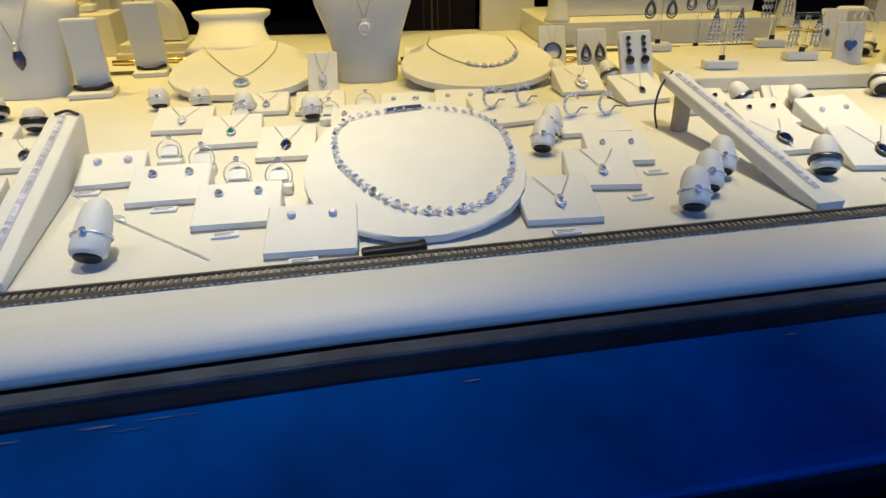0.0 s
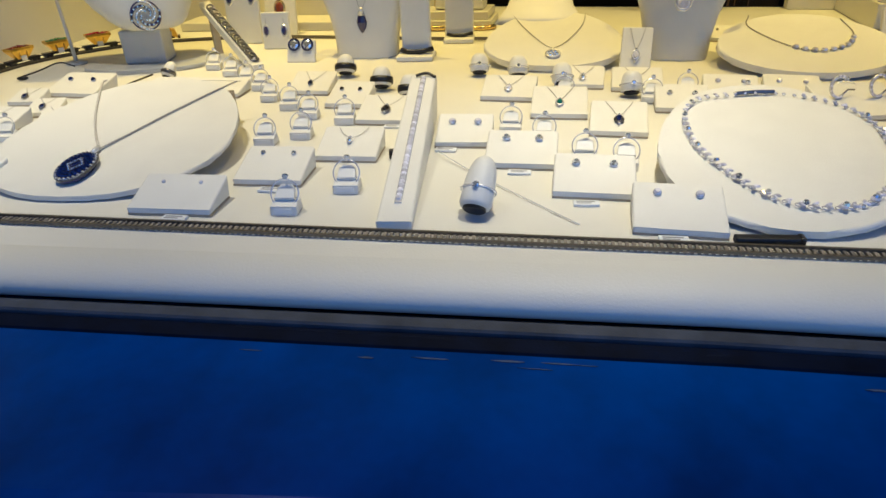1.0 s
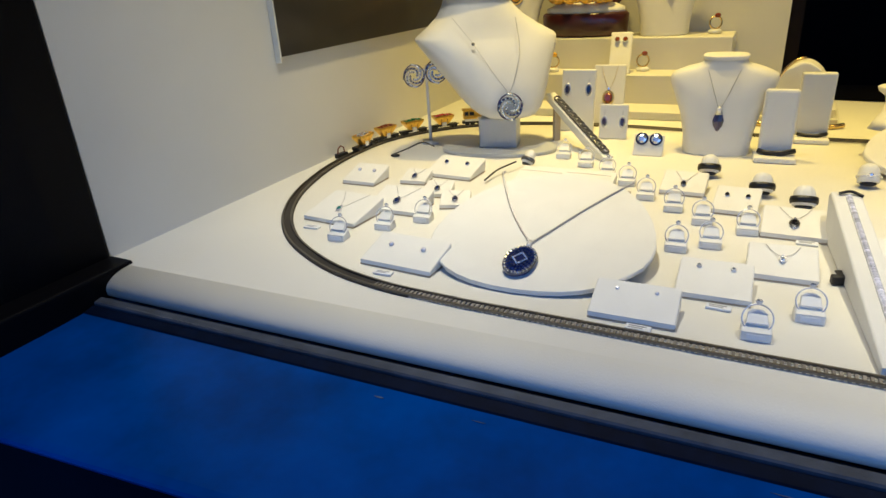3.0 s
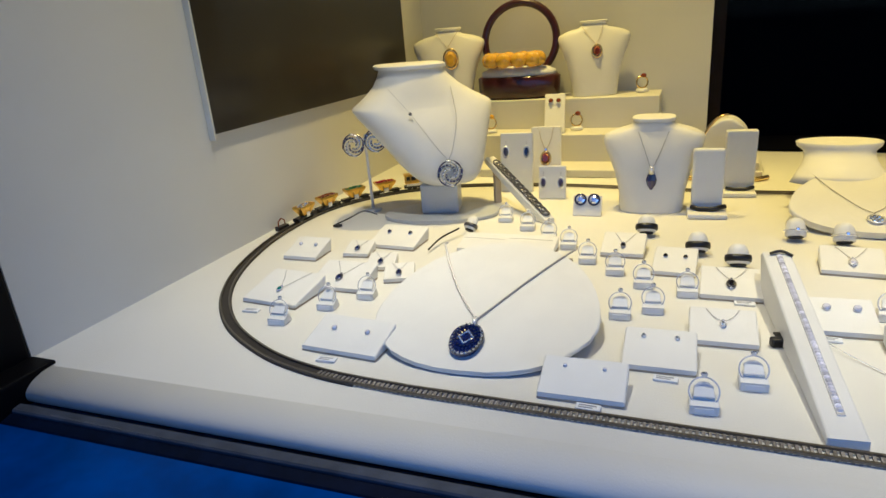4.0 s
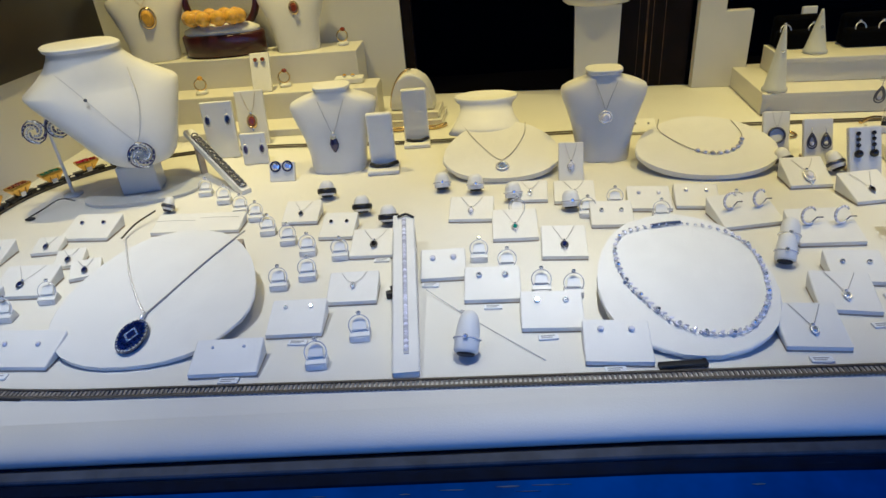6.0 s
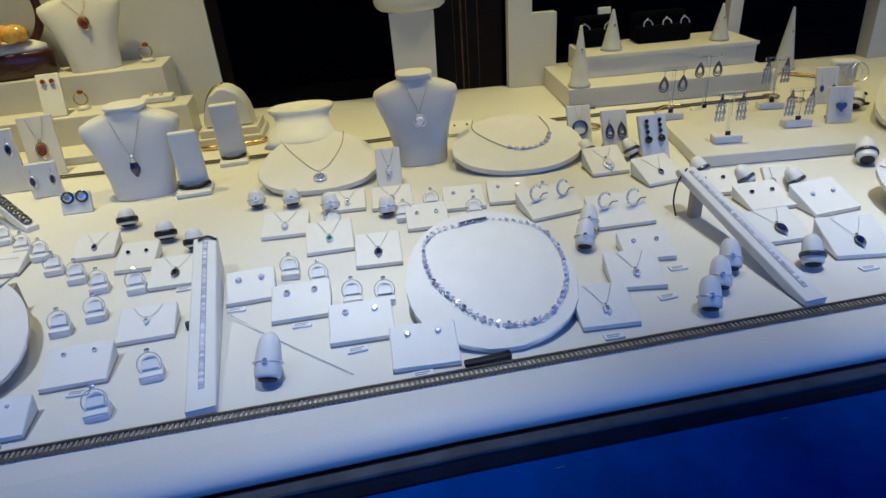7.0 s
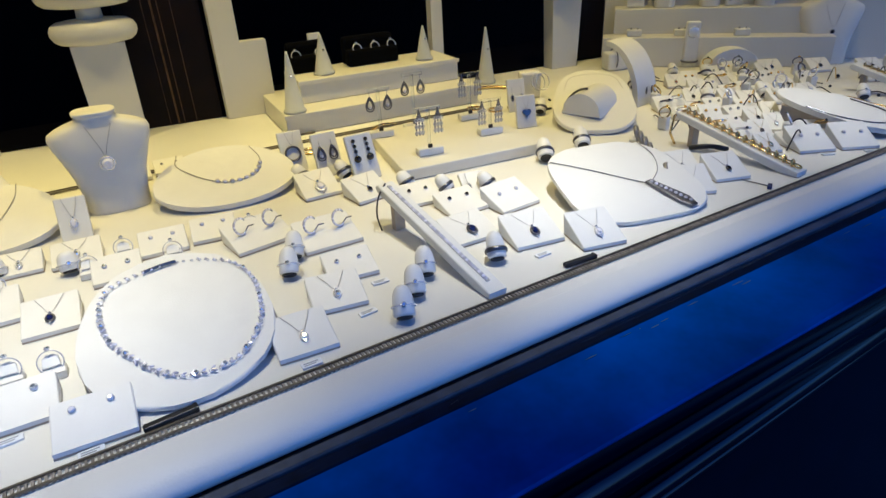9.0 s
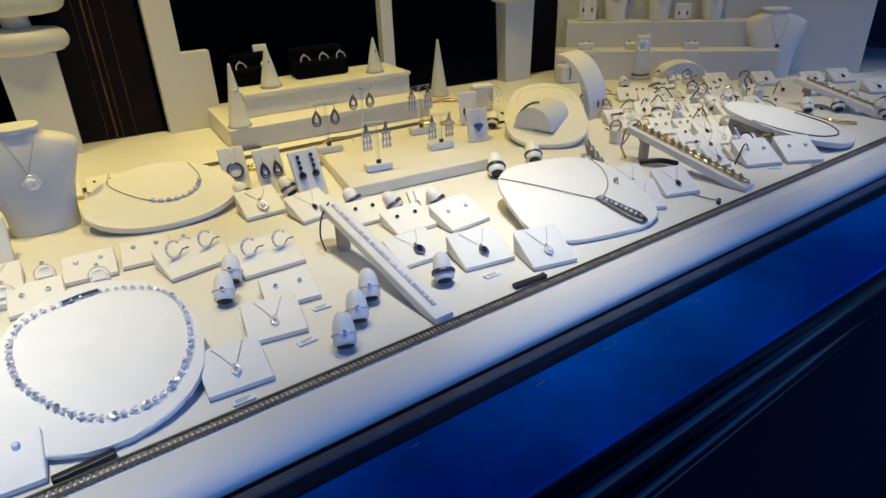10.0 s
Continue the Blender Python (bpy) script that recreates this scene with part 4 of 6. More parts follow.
part("diamond_frame", bm, DIAMOND, plate, "square outline of small clear stones")

# bracelet ramp
top = ramp(-0.171, 0.008, 0.021, 0.205, 0.036, 5, "long narrow white bracelet ramp rising to the back")
e = thing("tennis_bracelet", top, "slim bracelet of lilac grey crystals on a white ramp", "bracelet")
bm = bmesh.new()
for i in range(58):
    gem(bm, pose(0.0005, 0.022 + i * 0.0031, 0.0012, 0, 0, 22 * i), 0.0021, 0.55, 6)
part("crystals", bm, CRYSTAL, e, "row of crystals")
part("strap", boxm(-0.0016, 0.0026, 0.018, 0.200, 0.0002, 0.0012), SILVER, e, "silver links")
cord([(-0.194, 0.206, 0.037), (-0.186, 0.210, 0.038), (-0.178, 0.206, 0.036)], 0.0012, BLACKP, "black clasp strap over the ramp's top")
# black clip, stick pin and its label
e = thing("black_clip", pose(-0.193, 0.118, 0, 0, 0, 15), "small black plastic clip beside the ramp", "clip")
part("body", boxm(-0.006, 0.006, -0.003, 0.003, 0.0003, 0.0070, bevel=0.0012), BLACKP, e)
part("arm", boxm(-0.001, 0.004, 0.002, 0.010, 0.005, 0.0065, bevel=0.0005), BLACKP, e)
cord([(-0.163, 0.122, 0.004), (-0.140, 0.098, 0.0016), (-0.110, 0.066, 0.0012), (-0.067, 0.022, 0.0012)], 0.0004, SILVER, "thin stick pin lying on the floor", "pin", "stick_pin")
e = thing("pin_head", pose(-0.128, 0.087, 0, 0, 0, -48), "small silver leaf of the stick pin", "pin")
part("leaf", blob(bmesh.new(), pose(0, 0, 0.0016), 0.004, 1.6, 0.6, 0.35, 2), SILVER, e, "", True)

# swirl ear studs on a stand
st = thing("earring_stand", pose(-0.656, 0.400, 0), "slim white earring stand with two discs", "earring stand")
part("post", lathe(bmesh.new(), [(0.0022, 0.001), (0.0018, 0.100), (0.0010, 0.104)], 10), LEATHER, st, smooth=True)
part("base", lathe(bmesh.new(), [(0.012, 0.0004), (0.012, 0.0025), (0.003, 0.004)], 20), FROST, st, smooth=True)
part("crossbar", tube(bmesh.new(), [(-0.018, 0, 0.094), (0, 0, 0.099), (0.018, 0, 0.098)], 0.0011), LEATHER, st)


def swirl(m, R, what, category, name):
    e = thing(name, m, what, category)
    for k in range(4):
        pts = [Vector((R * (0.30 + 0.70 * s) * math.cos(1.57 * k + 3.4 * s), R * (0.30 + 0.70 * s) * math.sin(1.57 * k + 3.4 * s), 0.0016 - 0.001 * s)) for s in [i / 16 for i in range(17)]]
        part("swirl_band", tube(bmesh.new(), pts, R * 0.10, 6), (SAPPH, SILVER, PURPLE, SILVER)[k], e, "violet or silver band", True)
        bm = bmesh.new()
        for p in pts[::2]:
            gem(bm, Matrix.Translation(p + Vector((0, 0, R * 0.06))), R * 0.095, 0.6, 6)
        part("stones", bm, DIAMOND, e, "small clear stones")
    part("rim", torus(bmesh.new(), R * 0.98, R * 0.06, None, 28, 6), PURPLE, e, "dark violet rim", True)
    return e


for s in (-1, 1):
    swirl(pose(-0.656 + s * 0.0165, 0.396, 0.093 + 0.003 * s, 80, 0, 12), 0.0145, "round violet and silver swirl earring on a stand", "earring", "swirl_earring")

# large bust on an acrylic block
e = thing("bust_stand", pose(-0.553, 0.395, 0, 0, 0, 12), "clear acrylic stand under the large bust", "display stand")
part("plate", prism(bmesh.new(), egg(0.075, 0.085, 0.9, 32, 2.2), (0.0005, 0.005), 0.001, pose(0, -0.045, 0)), FROST, e, "frosted base plate")
part("block", boxm(-0.024, 0.024, -0.014, 0.020, 0.005, 0.042, bevel=0.002), FROST, e, "frosted block")
BM = pose(-0.546, 0.405, 0.0425, 0, 1, 38)
bust(BM, 0.144, 0.036, 0.081, 0.049, 0.042, "large ivory necklace bust on an acrylic stand", lean=0.060, cape=True, shift=0.026)
bf = bust_front(0.144, 0.043, 0.060, 0.046, 0.098)
e = thing("pendant_necklace", BM, "fine silver chain with two dark beads on the large bust", "necklace")
chain(e, [bf(-0.066, 0.82), bf(-0.046, 0.62), bf(-0.026, 0.40), bf(-0.008, 0.22)], 0.0005)
chain(e, [bf(0.012, 0.80), bf(0.010, 0.55), bf(0.0, 0.32), bf(-0.008, 0.22)], 0.0005)
part("bead", blob(bmesh.new(), Matrix.Translation(bf(-0.046, 0.62)), 0.0022, sub=2), OXID, e, "dark bead", True)
swirl(BM @ Matrix.Translation(bf(-0.008, 0.12)) @ pose(0, 0, 0, 84, 0, 0), 0.0155, "large violet and silver swirl pendant on the bust", "pendant", "swirl_pendant")

# long dark bracelet on a raised ramp
top = ramp(-0.408, 0.372, 0.014, 0.136, 0.060, 47, "narrow white bracelet ramp standing steeply", plank=True)
e = thing("link_bracelet", top, "dark oxidised link bracelet on a steep white ramp", "bracelet")
bm = bmesh.new()
for i in range(24):
    torus(bm, 0.0044, 0.0013, pose(0, 0.010 + i * 0.0051, 0.0018, 24 * (i % 2), 0, 0), 12, 5)
part("links", bm, OXID, e, "dark round links", True)
bm = bmesh.new()
for i in range(24):
    gem(bm, pose(0, 0.010 + i * 0.0051, 0.0018), 0.0018, 0.6, 6)
part("stones", bm, CRYSTAL, e, "grey stones")

# cord bracelets and clasps on the left
cord([(-0.672, 0.322, 0.003), (-0.664, 0.345, 0.005), (-0.650, 0.364, 0.010), (-0.634, 0.368, 0.005)], 0.0009, BLACKP, "thin black cord bracelet with a clasp")
e = thing("black_clasp", pose(-0.668, 0.324, 0, 0, 0, 20), "small black bracelet clasp on the floor", "clasp")
part("body", blob(bmesh.new(), pose(0, 0, 0.0024), 0.0040, 1.6, 0.7, 0.55, 2), BLACKP, e, "", True)
cord([(-0.515, 0.255, 0.004), (-0.512, 0.285, 0.007), (-0.500, 0.312, 0.010)], 0.0010, BLACKP, "black cord end behind the board")
for x, y, r in ((-0.545, 0.196, 12), (-0.512, 0.172, 20), (-0.590, 0.228, 6)):
    P(x, y, 0.030, 0.026, r, 0.011, stone=SAPPH, r=0.0026)

# purple drop bust, bracelet strips and the white necklace board
m = pose(-0.300, 0.445, 0, 0, 0, 2)
bust(m, 0.109, 0.036, 0.055, 0.027, 0.022, "ivory necklace bust with a violet drop pendant", lean=0.020)
bf = bust_front(0.109, 0.022, 0.020, 0.036, 0.055)
pendant_on(m, [bf(-0.016, 0.86), bf(-0.006, 0.62), bf(0, 0.50), bf(0.007, 0.62), bf(0.017, 0.86)], bf(0.0, 0.37), PURPLE, 0.0085, "fine silver necklace with a violet drop stone")
e = thing("bracelet_stand", pose(-0.238, 0.430, 0, 0, 0, 3), "upright white bracelet stand with a black strap", "bracelet stand")
part("plate", boxm(-0.017, 0.017, 0.0, 0.010, 0.0, 0.076, bevel=0.003), LEATHER, e)
part("base", boxm(-0.021, 0.021, -0.022, 0.014, 0.0003, 0.006, bevel=0.0015), LEATHER, e)
part("strap", tube(bmesh.new(), [(-0.017, -0.004, 0.010), (-0.009, -0.008, 0.0085), (0.006, -0.009, 0.0085), (0.020, -0.004, 0.011)], 0.0028), BLACKP, e, "black leather strap", True)
e = thing("bracelet_stand", pose(-0.200, 0.522, 0, 0, 0, 3), "broad upright white bracelet stand with a black strap", "bracelet stand")
part("plate", boxm(-0.018, 0.018, 0.0, 0.012, 0.0, 0.080, bevel=0.002), LEATHER, e)
part("base", boxm(-0.019, 0.019, -0.020, 0.014, 0.0003, 0.006, bevel=0.0015), LEATHER, e)
part("strap", tube(bmesh.new(), [(-0.015, -0.004, 0.009), (-0.006, -0.007, 0.008), (0.006, -0.008, 0.008), (0.017, -0.003, 0.010)], 0.0022), BLACKP, e, "black strap", True)

top = board(-0.083, 0.362, 0.078, 0.122, 0.042, -1, back=0.70, what="white necklace board with a flared neck and a silver necklace")
LOW_BUST = BOARDS[-1]
e = thing("pendant_necklace", top, "silver necklace with an openwork crystal pendant", "necklace")
chain(e, [Vector(p) for p in ((-0.048, 0.112, 0.001), (-0.034, 0.082, 0.001), (-0.012, 0.046, 0.001), (0.0, 0.034, 0.001))], 0.0006)
chain(e, [Vector(p) for p in ((0.0, 0.034, 0.001), (0.014, 0.050, 0.001), (0.030, 0.086, 0.001), (0.034, 0.114, 0.001))], 0.0006)
part("setting", torus(bmesh.new(), 0.0072, 0.0012, pose(0, 0.022, 0.002), 18, 5), SILVER, e, "silver trefoil rim", True)
bm = bmesh.new()
for i in range(7):
    gem(bm, pose(0.0042 * math.cos(i) * (i > 0), 0.022 + 0.0042 * math.sin(i) * (i > 0), 0.002), 0.0024, 0.6, 7)
part("stones", bm, DIAMOND, e, "clear stones")


def pillow(x, y, w, h, d, rot, bangle, what, z=0.0):
    e = thing("bracelet_pillow", pose(x, y, z, 0, 0, rot), what, "bracelet pillow", "bracelet pillows")
    n = 18
    poly = [(-w, 0.0008), (w, 0.0008)] + [(w * math.cos(math.pi * i / n) ** 1 * (1 - 0.12 * math.sin(math.pi * i / n)), 0.004 + (2 * h - 0.004) * math.sin(math.pi * i / n) ** 0.85) for i in range(n + 1)]
    part("cushion", prism(bmesh.new(), poly, (-d, d), 0.004, pose(0, 0, 0, 90), 3), LEATHER, e)
    if bangle:
        arc = [(w * 1.02 * math.cos(a) * (1 - 0.12 * math.sin(a)), -d * 0.75 + 0.012 * math.sin(a), 0.004 + (2 * h - 0.001) * math.sin(a) ** 0.85) for a in [math.pi * (1 - 0.042 * i) for i in range(13)]]
        part("bangle", tube(bmesh.new(), arc, 0.0019, 6), bangle, e, "dark bangle", True)
    return e


# the neck that rises from the back of the necklace board and flares into a rim
sec = [(0.106, 0.030, 0.052, 0.018), (0.118, 0.038, 0.045, 0.022), (0.130, 0.046, 0.0385, 0.022), (0.140, 0.053, 0.0360, 0.021), (0.147, 0.058, 0.0365, 0.021), (0.153, 0.0625, 0.0430, 0.0245), (0.154, 0.0670, 0.0445, 0.0255), (0.154, 0.0680, 0.0430, 0.0240), (0.154, 0.0655, 0.0370, 0.0185)]
bm = bmesh.new()
rings = [[bm.verts.new((-0.018 + a * math.cos(2 * math.pi * i / 40), cy + b * math.sin(2 * math.pi * i / 40), z)) for i in range(40)] for cy, z, a, b in sec]
for p, q in zip(rings, rings[1:]):
    for i in range(40):
        bm.faces.new((p[i], p[(i + 1) % 40], q[(i + 1) % 40], q[i]))
bm.faces.new(rings[0][::-1])
bm.faces.new(rings[-1])
part("neck", bm, LEATHER, LOW_BUST, "flared white neck rim", True)

e = thing("bracelet_plinth", pose(-0.212, 0.640, 0, 0, 0, -4), "low cream plinth under a bracelet cushion", "plinth")
part("lower_slab", boxm(-0.048, 0.048, -0.036, 0.036, 0.0005, 0.010, bevel=0.001), SHELFM, e)
part("upper_slab", boxm(-0.043, 0.043, -0.030, 0.034, 0.0102, 0.021, bevel=0.001), SHELFM, e)
pillow(-0.212, 0.640, 0.034, 0.029, 0.019, -4, GOLD, "arched white bracelet cushion with a thin gold bangle", z=0.0212)
cord([(-0.262, 0.590, 0.003), (-0.235, 0.584, 0.004), (-0.205, 0.590, 0.004), (-0.178, 0.586, 0.003), (-0.160, 0.596, 0.004)], 0.0034, GOLD, "gold chain bracelet lying before the plinth")
plq = plaque(-0.002, 0.352, 0.030, 0.050, -6, 35)
necklace(plq, 0.030, 0.050, CRYSTAL, 0.0036, reach=0.45)

# bust with the round pendant
m = pose(0.049, 0.432, 0, 0, 0, -3)
bust(m, 0.112, 0.030, 0.051, 0.025, 0.021, "ivory necklace bust with a round crystal pendant", lean=0.016)
bf = bust_front(0.112, 0.021, 0.016, 0.030, 0.051)
pendant_on(m, [bf(-0.012, 0.88), bf(-0.004, 0.70), bf(0, 0.60), bf(0.005, 0.70), bf(0.014, 0.88)], bf(0.0, 0.52), CRYSTAL, 0.0070, "fine silver necklace with a round crystal pendant", kind="round")
top = board(0.160, 0.336, 0.086, 0.125, 0.040, -6, back=0.78, sharp=2.1, what="round white necklace board with a crystal necklace")
e = thing("crystal_necklace", top, "fine silver necklace with crystals along its front", "necklace")
U = spline([Vector(p) for p in ((-0.048, 0.118, 0.001), (-0.050, 0.092, 0.001), (-0.022, 0.056, 0.001), (0.006, 0.042, 0.001), (0.034, 0.052, 0.001), (0.046, 0.080, 0.001), (0.040, 0.112, 0.001))], 70)
part("chain", beads(bmesh.new(), U, 0.0008), CHAINM, e)
bm = bmesh.new()
for i in range(30, 56, 3):
    gem(bm, Matrix.Translation(U[i] + Vector((0, 0, 0.001))), 0.0030, 0.6, 7)
part("crystals", bm, CRYSTAL, e, "grey crystals")
for x, y, r in ((0.075, 0.50, -4), (0.120, 0.505, -4), (0.190, 0.49, -6)):
    tp_ = pad(x, y, 0.040, 0.030, 0.014, r)
    studs(tp_, 0.040, 0.030, OXID, 0.0018, what="small dark ear stud")

# studs with blue rims, earring cards at the back left
c = plaque(-0.371, 0.405, 0.034, 0.026, 0, 25)
for s in (-1, 1):
    e = thing("round_earring", c @ pose(s * 0.008, 0.020, 0.001), "round white and blue rimmed earring on a card", "earring", "round earrings")
    part("rim", torus(bmesh.new(), 0.0062, 0.0014, None, 20, 6), SAPPH, e, "blue rim", True)
    part("disc", lathe(bmesh.new(), [(0.0054, -0.001), (0.0054, 0.0008), (0.003, 0.0016)], 18), DIAMOND, e, "pale disc")
c = plaque(-0.484, 0.508, 0.046, 0.082, 4, 8, what="tall white earring card with violet drops")
for s in (-1, 1):
    drop_earring(c @ pose(s * 0.0145, 0.070, 0.0008), 0.014, SAPPH, r=0.0056, what="violet drop earring on a tall card")
c = plaque(-0.427, 0.476, 0.036, 0.044, 4, 8, what="white earring card with violet drops")
for s in (-1, 1):
    drop_earring(c @ pose(s * 0.0115, 0.036, 0.0008), 0.014, PURPLE, r=0.0050, what="violet drop earring on a white card")
c = plaque(-0.454, 0.560, 0.044, 0.082, 6, 14, what="tall white card with an amber pendant")
necklace(c, 0.044, 0.082, COGNAC, 0.0070, reach=0.50, what="gold necklace with a cognac amber drop", metal=GOLD)

# amber corner: two stepped shelves
def shelf(x0, x1, y0, y1, z0, z1, what):
    return tagged(link("display_shelf", boxm(x0, x1, y0, y1, z0, z1, bevel=0.0015), SHELFM), what, "shelf", "display shelves")


shelf(-0.700, -0.308, 0.715, 0.797, 0.0005, 0.102, "cream lacquered display step, upper")
shelf(-0.690, -0.272, 0.655, 0.7145, 0.0005, 0.054, "cream lacquered display step, lower")
shelf(-0.625, -0.350, 0.595, 0.6545, 0.0005, 0.012, "low cream plinth before the steps")
m = pose(-0.662, 0.745, 0.1025, 0, 0, 12)
bust(m, 0.122, 0.038, 0.060, 0.025, 0.022, "ivory bust with a large amber pendant", lean=0.016)
bf = bust_front(0.122, 0.022, 0.016, 0.032, 0.048)
pendant_on(m, [bf(-0.020, 0.94), bf(-0.006, 0.80), bf(0, 0.74), bf(0.006, 0.80), bf(0.018, 0.94)], bf(0.006, 0.58), AMBER, 0.0115, "gold chain with an oval honey amber pendant", GOLD, "round", 1.3)
m = pose(-0.412, 0.752, 0.1025, 0, 0, 14)
bust(m, 0.116, 0.032, 0.055, 0.024, 0.021, "ivory bust with a cognac amber pendant", lean=0.016)
bf = bust_front(0.116, 0.021, 0.016, 0.028, 0.048)
pendant_on(m, [bf(-0.020, 0.92), bf(-0.006, 0.76), bf(0, 0.70), bf(0.006, 0.76), bf(0.012, 0.92)], bf(0.002, 0.60), COGNAC, 0.0072, "gold chain with a square cognac amber pendant", GOLD, "round", 1.25)
e = thing("jewellery_box", pose(-0.540, 0.754, 0.1025, 0, 0, 4), "open maroon jewellery box with an ivory cushion", "jewellery box")
part("body", lathe(bmesh.new(), [(0.064, 0), (0.070, 0.004), (0.071, 0.034), (0.067, 0.037)], 32, None, 1.0, 0.50), MAROON, e, "maroon side", True)
part("cushion", lathe(bmesh.new(), [(0.065, 0.034), (0.064, 0.044), (0.049, 0.050), (0.01, 0.052)], 32, None, 1.0, 0.48), LEATHER, e, "ivory cushion", True)
part("lid_hoop", torus(bmesh.new(), 0.062, 0.0065, pose(0.0, 0.026, 0.092, 82, 0, 0), 36, 8), MAROON, e, "raised maroon lid rim", True)
e = thing("amber_bracelet", pose(-0.545, 0.742, 0.166), "bracelet of large honey amber beads on a cushion", "bracelet")
for i in range(10):
    a = 2 * math.pi * i / 10
    part("bead", blob(bmesh.new(), pose(0.042 * math.cos(a), 0.018 * math.sin(a), 0), 0.0140, 1, 0.9, 0.95, 2), AMBER, e, "honey amber bead", True)
for x, y, z, st_, mt in ((-0.338, 0.765, 0.1025, COGNAC, GOLD), (-0.571, 0.680, 0.0545, AMBER, GOLD), (-0.432, 0.696, 0.0545, COGNAC, GOLD)):
    e = thing("ring_holder", pose(x, y, z), "round white ring foot on the step", "ring holder", "ring feet")
    part("foot", lathe(bmesh.new(), [(0.010, 0.0003), (0.010, 0.004), (0.007, 0.006)], 20), LEATHER, e, smooth=True)
    finger_ring(pose(x, y, z + 0.0155, -10, 0, 25), st_, mt, 0.0092, 0.0014, "broad gold ring with an amber stone", 1.6)
    part("stone", blob(bmesh.new(), pose(0.002, 0, 0.026), 0.0048, 1, 0.8, 0.8, 2), st_, e, "amber stone", True)
c = plaque(-0.462, 0.664, 0.032, 0.064, 6, 24, z=0.0545, what="white card with two cognac ear studs")
for s in (-1, 1):
    stud(c @ pose(s * 0.006, 0.052, 0), COGNAC, 0.0040, "cognac amber ear stud in gold")
tp2 = pose(-0.322, 0.692, 0.0545)
e = thing("stud_block", tp2, "small white block with two gold ear studs", "earring holder")
part("block", boxm(-0.024, 0.024, -0.010, 0.014, 0.0003, 0.009, bevel=0.0015), LEATHER, e)
for s in (-1, 1):
    stud(tp2 @ pose(s * 0.007, 0, 0.0094), AMBER, 0.0036, "honey amber ear stud in gold")

# ---------------- middle: the large crystal necklace ----------------
top = board(0.046, 0.0165, 0.072, 0.172, 0.037, -6, back=0.88, sharp=2.2, th=0.0048, what="large white necklace board with a broad crystal necklace")
e = thing("crystal_necklace", top, "broad necklace of lilac grey crystals on a white board", "necklace")
loop = spline([Vector(p) + Vector((0.004, -0.0075, 0)) for p in ((0.005, 0.163, 0.002), (-0.028, 0.157, 0.002), (-0.048, 0.148, 0.002), (-0.057, 0.126, 0.002), (-0.053, 0.090, 0.002), (-0.038, 0.062, 0.002), (-0.018, 0.038, 0.002), (0.004, 0.0285, 0.002), (0.032, 0.034, 0.002), (0.053, 0.063, 0.002), (0.059, 0.092, 0.002), (0.058, 0.121, 0.002), (0.047, 0.145, 0.002), (0.026, 0.158, 0.002), (0.010, 0.1625, 0.002))], 121)
rnd = random.Random(4)
leaves, rounds, links = bmesh.new(), bmesh.new(), bmesh.new()
for i, p in enumerate(loop):
    w = math.sin(math.pi * i / 120) ** 1.3
    d = (loop[min(i + 1, 120)] - loop[max(i - 1, 0)]).normalized()
    a = math.degrees(math.atan2(d.y, d.x))
    if i % 2 == 0:
        torus(links, 0.0011 + 0.0004 * w, 0.0004, Matrix.Translation(p) @ pose(0, 0, -0.0006, 0, 0, a), 8, 4)
    if 2 < i < 118 and i % 2 == 0:
        for k in (-1, 1):
            r = (0.0009 + 0.0005 * w) * rnd.uniform(0.85, 1.1)
            gem(leaves, Matrix.Translation(p) @ pose(0, 0, 0.0006, 0, 0, a + k * 34) @ pose(r * 1.5, 0, 0, rnd.uniform(-18, 18), rnd.uniform(-14, 14), 0) @ Matrix.Diagonal((1.75, 0.85, 1, 1)), r, 0.75, 6)
    if 14 < i < 108 and i % 6 == 1:
        gem(rounds, Matrix.Translation(p) @ pose(0, 0, 0.0016, rnd.uniform(-20, 20), rnd.uniform(-20, 20), 0), 0.0014 + 0.0007 * w, 0.7, 8)
tagged(part("crystals", leaves, CRYSTAL, e, "leaf-shaped grey crystals in pairs"), kind="stuff")
part("bright_stones", rounds, DIAMOND, e, "bright round clear stones")
part("links", links, SILVER, e, "silver links")
part("clasp", tube(bmesh.new(), [(-0.018, 0.1515, 0.0022), (-0.004, 0.1550, 0.0024), (0.008, 0.1565, 0.0022)], 0.0013), OXID, e, "dark clasp bar")

for x0, y0, r in ((0.0295, 0.0105, 3), (0.3855, 0.0115, -4)):
    e = thing("bar_clasp", pose(x0, y0, 0, 0, 0, r), "dark rounded metal bar clasp lying on the floor", "clasp", "bar clasps")
    part("bar", boxm(-0.0170, 0.0170, -0.0030, 0.0030, 0.0003, 0.0045, bevel=0.0012), GUNMETAL, e)
    part("cap", boxm(0.0150, 0.0182, -0.0033, 0.0033, 0.0002, 0.0050, bevel=0.001), BLACKP, e, "black end cap")

P(0.131, 0.022, 0.046, 0.042, -5, stone=DIAMOND, r=0.0028)
P(0.175, 0.065, 0.046, 0.042, -10, stone=DIAMOND, r=0.0028)
P(0.205, 0.105, 0.046, 0.036, -8, stone=DIAMOND, kind="studs", r=0.0022)
for x, y in ((0.128, 0.0125), (0.191, 0.050), (0.221, 0.088), (0.300, 0.075), (0.368, 0.042)):
    tag(x, y, random.uniform(-10, 4))
